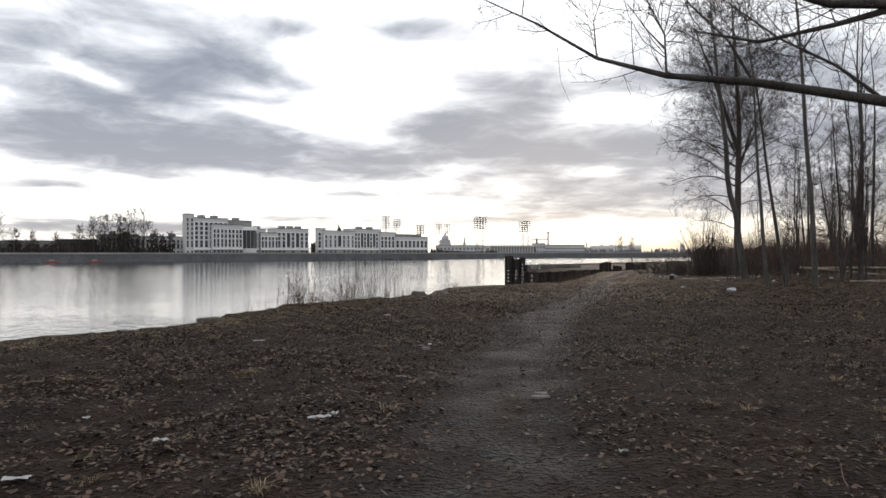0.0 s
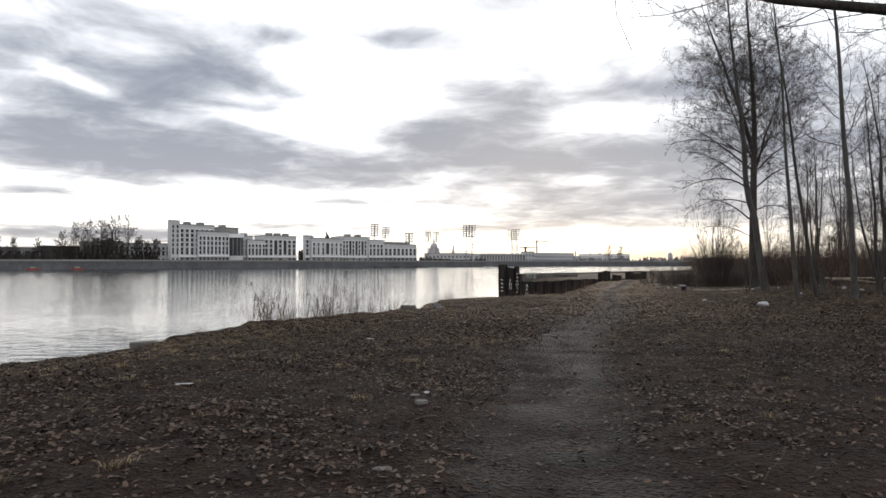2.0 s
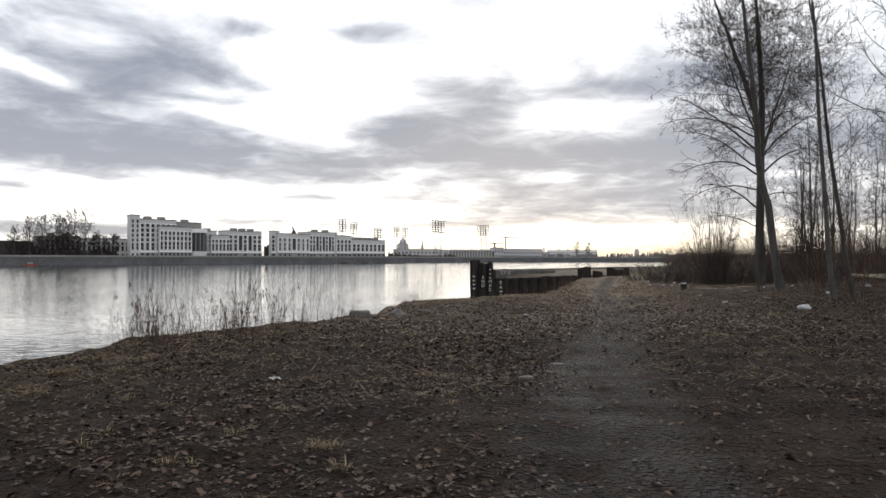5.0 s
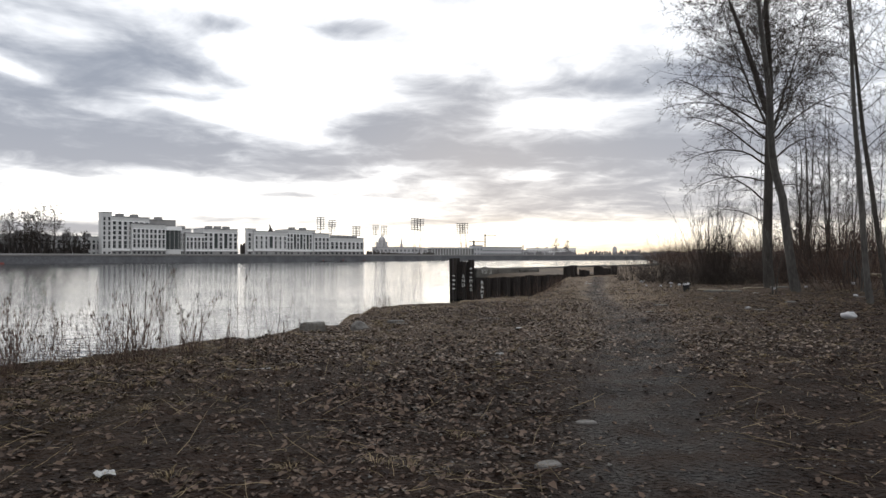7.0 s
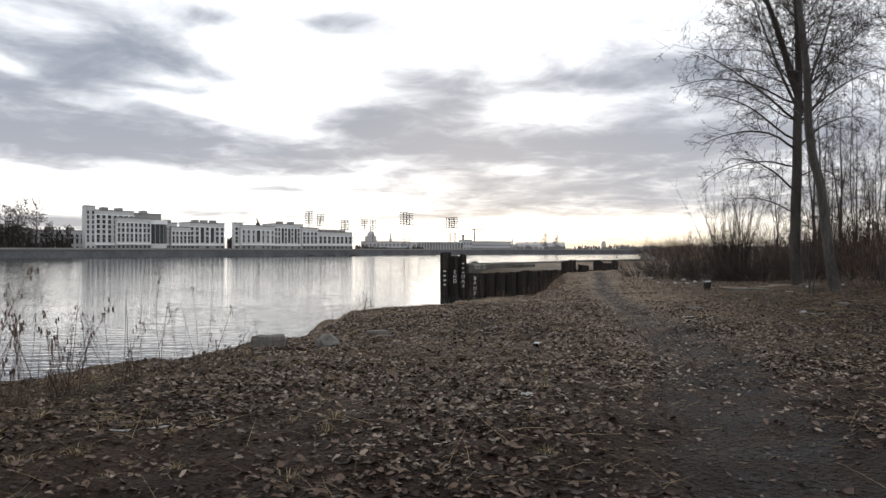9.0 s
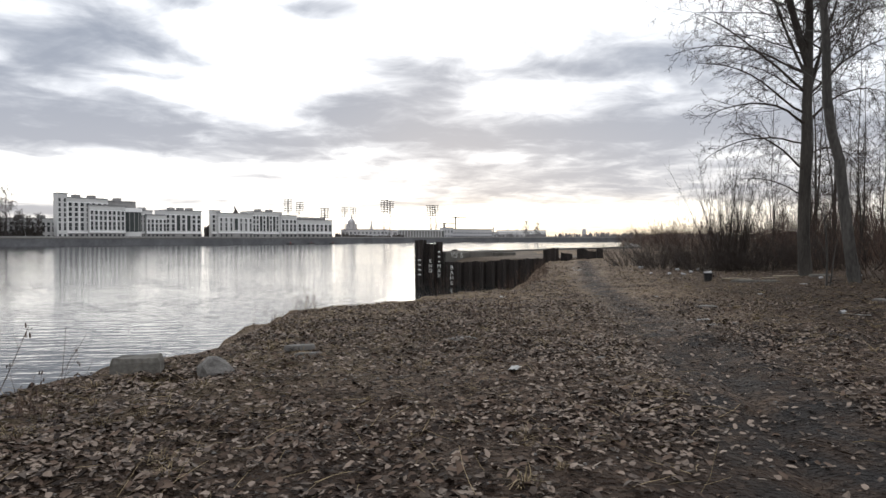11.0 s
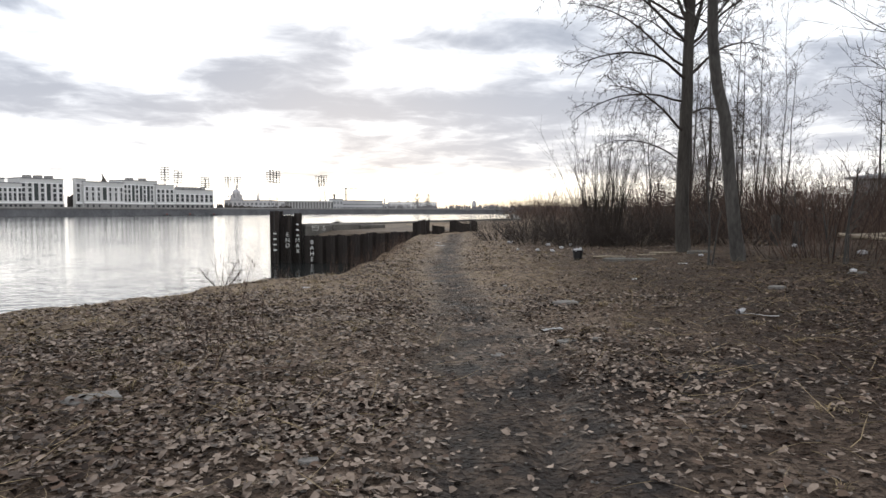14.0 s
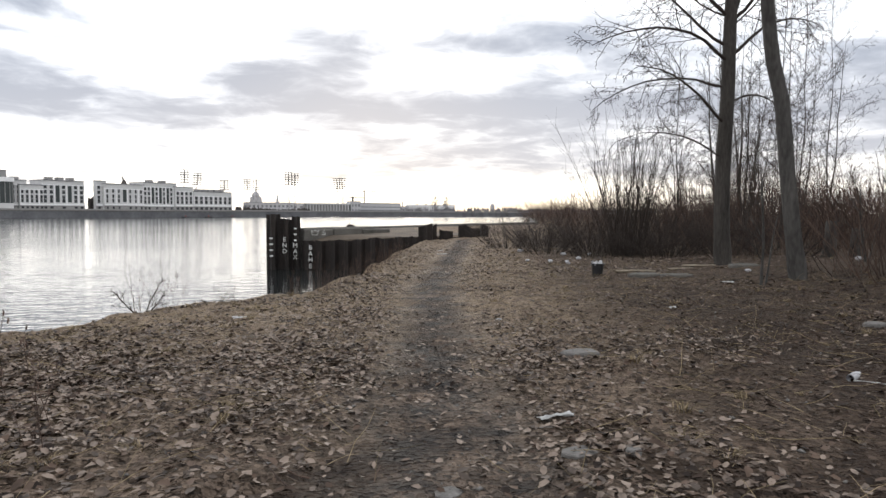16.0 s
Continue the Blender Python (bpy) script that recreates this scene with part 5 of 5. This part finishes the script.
def merged(name, meshes, P, r, mt, label, category, smin, smax):
    """Many copies of small meshes joined into one object of stuff."""
    H = height(P)
    Vs, Fs, off = [], [], 0
    src = []
    for me in meshes:
        co = np.empty(len(me.vertices) * 3)
        me.vertices.foreach_get("co", co)
        src.append((co.reshape(-1, 3), np.array([p.vertices[:] for p in me.polygons])))
    for (x, y), z in zip(P, H):
        co, fa = src[r.randint(len(src))]
        a, s = r.uniform(0, 6.28), r.uniform(smin, smax)
        c, sn = math.cos(a) * s, math.sin(a) * s
        Vs.append(np.column_stack([co[:, 0] * c - co[:, 1] * sn + x, co[:, 0] * sn + co[:, 1] * c + y, co[:, 2] * s + z]))
        Fs.append(fa + off)
        off += len(co)
    quick_mesh(name, np.concatenate(Vs), np.concatenate(Fs), mt, label, category)


def quick_mesh(name, V, F, mt, label, category):
    k = F.shape[1]
    me = bpy.data.meshes.new(name)
    me.vertices.add(len(V))
    me.vertices.foreach_set("co", V.ravel())
    me.loops.add(F.size)
    me.polygons.add(len(F))
    me.loops.foreach_set("vertex_index", F.ravel())
    me.polygons.foreach_set("loop_start", np.arange(0, F.size, k))
    me.update(calc_edges=True)
    me.materials.append(mt)
    tagged(new(name, me), label, category, kind="stuff")


def grass_want(P):
    sd, tr = land(P), seg_distance(P, TRAIL)
    w = np.exp(-((sd - 1.2) / 1.6) ** 2) * 0.55 + 0.10 * (sd > 0)
    w = w + 0.6 * np.exp(-((P[:, 0] - 3.4) ** 2 + (P[:, 1] - 29.3) ** 2) / 4.0) + 0.25 * np.exp(-((P[:, 0] + 2.5) ** 2 + (P[:, 1] - 19.5) ** 2) / 12.0)
    w = w * (0.4 + 1.2 * smooth(wobble(P, 0.5, 5.0), -0.1, 0.4)) * smooth(tr, 0.8, 2.2) * (sd > 0.05) * (sd < 16)
    return np.clip(w, 0, 1)


P, r = scatter(28000, 1, grass_want, -1, 62)
merged("dry_grass", tufts, P, r, DEADGRASS, "short dry yellowish grass tufts along the bank", "grass", 0.25, 0.75)


def leaf_want(P):
    sd, tr = land(P), seg_distance(P, TRAIL)
    w = 0.55 + 0.7 * smooth(wobble(P, 0.45, 2.0), -0.3, 0.35) - 0.3
    w = w * (0.10 + 0.90 * smooth(tr, 0.35, 1.2))
    side = off_trail(P)
    w = w * (1 - 0.55 * smooth(side, 0.3, 1.5) * (1 - smooth(side, 3.5, 6.0)))      # bare damp soil along the far side of the path
    return np.clip(w, 0.02, 1) * (sd > 0.02)


def leaf_litter(n, seed, y0, y1, smin, smax, x0=-12.0, x1=24.0, mt=LEAF, want=None):
    """Curled dead leaves strewn on the ground, each two bent halves."""
    P, r = scatter(n, seed, want or leaf_want, y0, y1, x0, x1)
    H = height(P)
    m = len(P)
    s = r.uniform(smin, smax, m)[:, None]
    a = r.uniform(0, 6.283, m)
    tilt = r.normal(0, 0.24, (m, 2))
    curl = r.uniform(0.05, 0.55, m)[:, None]
    base = np.array([(-1, 0, 0.0), (-0.5, -0.58, 0.9), (0.35, -0.50, 0.7), (1, 0, 0.35), (0.45, 0.52, 0.9), (-0.45, 0.6, 0.6)])
    co = np.repeat(base[None], m, 0) * (s[:, :, None] * 0.5) * (1 + r.normal(0, 0.13, (m, 6, 3)))
    co[:, :, 2] = (base[None, :, 2] + r.normal(0, 0.25, (m, 6))) * curl * s * 0.5
    co[:, :, 2] += co[:, :, 0] * tilt[:, :1] + co[:, :, 1] * tilt[:, 1:]
    c, sn = np.cos(a)[:, None], np.sin(a)[:, None]
    X = co[:, :, 0] * c - co[:, :, 1] * sn + P[:, :1]
    Y = co[:, :, 0] * sn + co[:, :, 1] * c + P[:, 1:]
    Z = co[:, :, 2] + H[:, None] + 0.004 + r.uniform(0, 0.016, m)[:, None]
    V = np.stack([X, Y, Z], 2).reshape(-1, 3)
    F = (np.arange(m)[:, None, None] * 6 + np.array([(0, 1, 2, 3), (0, 3, 4, 5)])[None]).reshape(-1, 4)
    quick_mesh("leaf_litter", V, F, mt, "brown and grey fallen leaves covering the ground", "leaves")


def brown_want(P):
    """Dark brown leaves thin out where the dry straw begins."""
    return leaf_want(P) * (1 - 0.75 * smooth(P[:, 1], 29, 36))


def pale_want(P):
    """Dry pale leaves gather beside the path further along."""
    w = leaf_want(P) * smooth(P[:, 1], 19, 27) * (0.35 + 0.65 * smooth(wobble(P, 0.3, 12.0), -0.25, 0.2))
    w = w * (0.45 + 0.55 * smooth(P[:, 0], 2.5, 6.5))
    w = w * (1 - 0.55 * smooth(P[:, 1], 29, 35))
    return w * np.clip(1.1 - 0.20 * np.maximum(off_trail(P) - 0.2, 0), 0.04 + 0.3 * smooth(P[:, 1], 30, 40), 1)


leaf_litter(220000, 11, 1.5, 18, 0.022, 0.072)
leaf_litter(150000, 16, 20, 34, 0.030, 0.082, -1, 9, LEAF_PALE, pale_want)
leaf_litter(210000, 12, 18, 38, 0.025, 0.085, -8, 20, LEAF, brown_want)
leaf_litter(330000, 14, 18, 42, 0.024, 0.080, -4, 16, LEAF_PALE, pale_want)
leaf_litter(110000, 15, 40, 62, 0.05, 0.12, 6, 24, LEAF_PALE, pale_want)


# ---- litter and stones ----
def crumpled(w, l, h, seed, n=5):
    """A crumpled sheet with thickness."""
    rng = random.Random(seed)
    bm = bmesh.new()
    up, dn = [], []
    for i in range(n + 1):
        for j in range(n + 1):
            x, y = (i / n - 0.5) * w * (1 + rng.uniform(-0.08, 0.08)), (j / n - 0.5) * l * (1 + rng.uniform(-0.08, 0.08))
            z = h * rng.random() + 0.006
            up.append(bm.verts.new((x, y, z + 0.003)))
            dn.append(bm.verts.new((x, y, z)))
    k = n + 1
    for i in range(n):
        for j in range(n):
            a = i * k + j
            bm.faces.new((up[a], up[a + k], up[a + k + 1], up[a + 1]))
            bm.faces.new((dn[a], dn[a + 1], dn[a + k + 1], dn[a + k]))
    return bm


def rough_slab(w, l, h, seed):
    """A worn flat stone or slab with chipped corners."""
    rng = random.Random(seed)
    bm = bmesh.new()
    n = 9
    top, mid, low = [], [], []
    for i in range(n):
        a = 2 * math.pi * i / n
        c, s = math.cos(a), math.sin(a)
        q = 1 / max(abs(c), abs(s)) ** 0.75 * rng.uniform(0.86, 1.06)
        x, y = c * q * w / 2, s * q * l / 2
        top.append(bm.verts.new((x * 0.9, y * 0.9, h * rng.uniform(0.9, 1.1))))
        mid.append(bm.verts.new((x, y, h * rng.uniform(0.6, 0.75))))
        low.append(bm.verts.new((x * 1.02, y * 1.02, -0.05)))
    bm.faces.new(top)
    bm.faces.new(low[::-1])
    for i in range(n):
        j = (i + 1) % n
        bm.faces.new((low[i], low[j], mid[j], mid[i]))
        bm.faces.new((mid[i], mid[j], top[j], top[i]))
    return bm


def lay(name, bm, mt, x, y, rz, label, category, group="", dz=0.0, smooth_it=False):
    return single(name, bm, mt, label, category, (x, y, at_ground(x, y) + dz), rz, group, smooth=smooth_it)


for i, (x, y, w, l, rz) in enumerate(((-1.15, 6.17, 0.26, 0.10, 35), (-1.05, 6.3, 0.12, 0.10, 80), (-3.35, 12.0, 0.30, 0.12, 10), (-2.94, 4.57, 0.20, 0.12, 20), (-2.3, 5.4, 0.15, 0.07, 0), (-3.36, 6.25, 0.08, 0.05, 0),
                                      (3.34, 25.76, 0.14, 0.30, -30), (2.25, 21.95, 0.14, 0.09, 15), (-1.42, 16.9, 0.16, 0.14, 30), (7.9, 29.9, 0.34, 0.09, 8), (1.42, 5.24, 0.09, 0.06, 0), (-0.24, 11.23, 0.10, 0.09, 40),
                                      (5.56, 35.6, 0.35, 0.16, 10), (15.4, 37.3, 0.28, 0.20, 0), (6.2, 11.3, 0.06, 0.05, 0), (8.9, 33.8, 0.10, 0.06, 0), (12.6, 49.9, 0.45, 0.25, 5), (13.1, 51.8, 0.4, 0.2, 60), (12.0, 34.4, 0.20, 0.10, 20))):
    lay("paper_scrap", crumpled(w * 0.8, l * 0.75, 0.025, 400 + i), PAPER, x, y, rz, "crumpled dirty white paper scrap on the ground", "litter", "paper scraps", 0.012)
for i, (x, y, w) in enumerate(((15.55, 49.2, 0.35), (14.4, 44.0, 0.28), (14.8, 43.7, 0.22), (15.6, 44.5, 0.26), (16.2, 46.8, 0.3), (13.9, 44.6, 0.2), (21.1, 39.3, 0.35), (20.6, 36.5, 0.4), (17.0, 38.6, 0.2), (14.2, 42.4, 0.2), (18.2, 38.3, 0.25), (17.3, 47.0, 0.3), (19.9, 34.0, 0.3), (16.6, 33.3, 0.22))):
    bm = bmesh.new()
    bmesh.ops.create_icosphere(bm, subdivisions=2, radius=w * 0.36)
    r2 = random.Random(500 + i)
    for v in bm.verts:
        v.co = Vector((v.co.x, v.co.y * 0.7, v.co.z * 0.5 + 0.05)) * r2.uniform(0.8, 1.15)
    lay("plastic_bag", bm, PLASTIC, x, y, i * 40, "crumpled white plastic bag lying in leaf litter", "litter", "plastic bags", 0.03)
bm = bmesh.new()
bmesh.ops.create_icosphere(bm, subdivisions=3, radius=0.17)
r2 = random.Random(7)
for v in bm.verts:
    n_ = noise.noise(v.co * 9)
    v.co = Vector((v.co.x * 1.25, v.co.y * 0.8, v.co.z * 0.55 + 0.07)) * (1 + 0.25 * n_)
lay("white_sack", bm, PLASTIC, 11.93, 27.4, 10, "half-full crumpled white plastic sack on the ground", "sack", dz=0.02, smooth_it=True)
for i, (x, y, w, l, h, rz) in enumerate(((7.7, 29.15, 0.22, 0.20, 0.025, 10), (6.77, 28.86, 0.17, 0.15, 0.02, 30), (9.03, 31.7, 0.42, 0.28, 0.07, 0), (3.15, 28.15, 0.42, 0.30, 0.04, 15), (0.84, 27.9, 0.46, 0.14, 0.07, 8), (0.98, 27.45, 0.40, 0.12, 0.05, 12),
                                         (2.4, 18.25, 0.20, 0.13, 0.03, 0), (1.67, 16.83, 0.19, 0.15, 0.025, 20), (-0.54, 8.47, 0.16, 0.10, 0.03, 0), (1.07, 7.33, 0.22, 0.13, 0.03, 10), (-0.28, 10.67, 0.15, 0.11, 0.03, 0), (-0.37, 11.18, 0.12, 0.08, 0.03, 0),
                                         (13.52, 32.2, 0.35, 0.2, 0.06, 0), (16.6, 33.2, 0.45, 0.16, 0.07, -8), (1.1, 7.5, 0.16, 0.09, 0.02, 0), (1.45, 18.6, 0.16, 0.10, 0.02, 0), (8.0, 29.0, 0.10, 0.08, 0.03, 0), (4.6, 26.4, 0.12, 0.09, 0.02, 0), (5.6, 13.5, 0.10, 0.08, 0.03, 0))):
    lay("flat_stone", rough_slab(w, l * 0.9, h * 0.8, 600 + i), STONE, x, y, rz, "flat grey stone half sunk in the soil", "stone", "flat stones")
for i, (x, y, w, l, h, rz) in enumerate(((14.8, 39.5, 0.8, 0.35, 0.13, -5), (15.4, 39.1, 0.8, 0.32, 0.11, -10), (-1.0, 26.9, 0.62, 0.34, 0.24, 12), (18.2, 40.2, 0.9, 0.5, 0.12, 10), (-6.1, 17.2, 0.6, 0.3, 0.08, 25))):
    lay("concrete_slab", rough_slab(w, l, h * 0.7, 650 + i), CONCRETE, x, y, rz, "broken weathered concrete slab lying flat", "slab", "concrete slabs")
bm = bmesh.new()
bmesh.ops.create_icosphere(bm, subdivisions=3, radius=0.2)
for v in bm.verts:
    q = 1 + 0.30 * noise.noise(v.co * 5) + 0.12 * noise.noise(v.co * 14)
    v.co = Vector((v.co.x * 0.95, v.co.y * 0.8, max(v.co.z, -0.08) * 0.78 + 0.05)) * q
lay("boulder", bm, STONE, 0.05, 26.2, 20, "rough grey boulder half sunk at the bank edge", "boulder")
bucket = thing("plastic_bucket", "black plastic bucket overflowing with rubbish", "bucket", (13.8, 40.0, at_ground(13.8, 40.0) - 0.02))
bm = bmesh.new()
prof = [(0.0, 0.01), (0.12, 0.0), (0.15, 0.27), (0.165, 0.27), (0.165, 0.29), (0.14, 0.29), (0.11, 0.03), (0.0, 0.03)]
vs = [[bm.verts.new((r * math.cos(a * math.pi / 8), r * math.sin(a * math.pi / 8), z)) for a in range(16)] for r, z in prof[1:-1]]
for p, q in zip(vs[:-1], vs[1:]):
    for k in range(16):
        bm.faces.new((p[k], p[(k + 1) % 16], q[(k + 1) % 16], q[k]))
bm.faces.new(vs[0][::-1])
bm.faces.new(vs[-1])
part("shell", bm, DARKPLASTIC, bucket, smooth=False)
part("handle", tubes("handle", [[(Vector((0.16 * math.cos(a), 0.02, 0.28 + 0.14 * math.sin(a))), 0.006) for a in np.linspace(0, math.pi, 9)]], 5), MASTSTEEL, bucket, "bent wire handle")
o = part("rubbish", crumpled(0.26, 0.24, 0.16, 9), PLASTIC, bucket, "white rubbish sticking out")
o.location = (0, 0, 0.22)
bottle = thing("plastic_bottle", "crushed clear plastic bottle on the ground", "bottle", (10.76, 30.0, at_ground(10.76, 30.0) + 0.035), 25)
part("body", tubes("body", [[(Vector((0, 0, 0)), 0.032), (Vector((0.13, 0, 0.004)), 0.034), (Vector((0.17, 0, 0.01)), 0.026), (Vector((0.21, 0, 0.012)), 0.013)]], 10), PLASTIC, bottle)
part("cap", tubes("cap", [[(Vector((0.208, 0, 0.012)), 0.015), (Vector((0.228, 0, 0.012)), 0.015)]], 10), PAPER, bottle)
part("tape", tubes("tape", [[(Vector((0.02, -0.02, -0.02)), 0.008), (Vector((0.12, -0.22, -0.025)), 0.008), (Vector((0.05, -0.38, -0.02)), 0.008), (Vector((0.16, -0.48, -0.02)), 0.008)]], 4), PAPER, bottle, "strip of white plastic tape")
r2 = random.Random(14)
arc = [(Vector((0.24 * math.cos(a), 0.10 * math.sin(a), 0.015)), 0.011) for a in np.linspace(math.pi, 2 * math.pi, 8)]
lay("peeled_branch", tubes("peeled_branch", [arc], 6), PAPER, -1.22, 21.28, 12, "curved pale peeled branch on the grass", "branch")
for i, (x, y, L, rz) in enumerate(((19.0, 31.0, 1.9, 3), (19.9, 31.3, 1.5, -6), (20.8, 30.7, 1.0, 12), (14.4, 40.2, 1.2, 5), (16.2, 40.6, 1.0, 20), (17.2, 41.4, 0.9, -20))):
    p = limb(r2, Vector((0, 0, 0.03)), Vector((1, 0, 0)), L, 0.035, 5, 0.03, 0, 0.6)
    lay("bleached_stick", tubes("stick", [p], 5), LIGHTWOOD, x, y, rz, "bleached pale stick among leaves", "stick", "bleached sticks", 0.02)


def ground_sticks(n, seed, mt, name, label, y0, y1, lmin, lmax, rmin, rmax, lift):
    """Thin dead twigs or straws strewn over the soil, one joined litter."""
    P, r = scatter(n, seed, lambda Q: (land(Q) > 0.3) * 0.9 * smooth(seg_distance(Q, TRAIL), 0.2, 0.9), y0, y1, -9, 18)
    H = height(P)
    rr, paths = random.Random(seed), []
    for (x, y), z in zip(P, H):
        a, ln = rr.uniform(0, 6.28), rr.uniform(lmin, lmax)
        d = Vector((math.cos(a), math.sin(a), rr.uniform(0, lift)))
        paths.append(limb(rr, Vector((x, y, z + 0.012)), d, ln, rr.uniform(rmin, rmax), 3, 0.14, -0.02, 0.5))
    me = tubes(name, paths, 3)
    me.materials.append(mt)
    tagged(new(name, me), label, "twigs", kind="stuff")


ground_sticks(5500, 21, TWIG_RED, "twig_litter", "thin dead twigs strewn over the soil", 1.0, 46, 0.08, 0.4, 0.002, 0.006, 0.1)
ground_sticks(9000, 22, DEADGRASS, "straw_litter", "dry straw and grass stems lying over fallen leaves", 16, 44, 0.12, 0.50, 0.0018, 0.0036, 0.45)


def pebbles(n, seed):
    P, r = scatter(n, seed, lambda Q: np.clip(1.1 - seg_distance(Q, TRAIL) * 0.12, 0.1, 1) * (land(Q) > 0.2), 1.0, 42, -8, 18)
    H = height(P)
    m = len(P)
    base = np.array([(1, 0, 0), (0, 1, 0), (-1, 0, 0), (0, -1, 0), (0, 0, 0.7), (0, 0, -0.7)], float)
    s = r.uniform(0.006, 0.022, (m, 1, 1)) * r.uniform(0.6, 1.3, (m, 1, 3))
    co = base[None] * s + r.normal(0, 0.002, (m, 6, 3))
    V = (co + np.column_stack([P, H + 0.006])[:, None, :]).reshape(-1, 3)
    F = (np.arange(m)[:, None, None] * 6 + np.array([(0, 1, 4), (1, 2, 4), (2, 3, 4), (3, 0, 4), (1, 0, 5), (2, 1, 5), (3, 2, 5), (0, 3, 5)])[None]).reshape(-1, 3)
    quick_mesh("pebbles", V, F, STONE, "small grey pebbles and grit on the path", "pebbles")


pebbles(9000, 23)
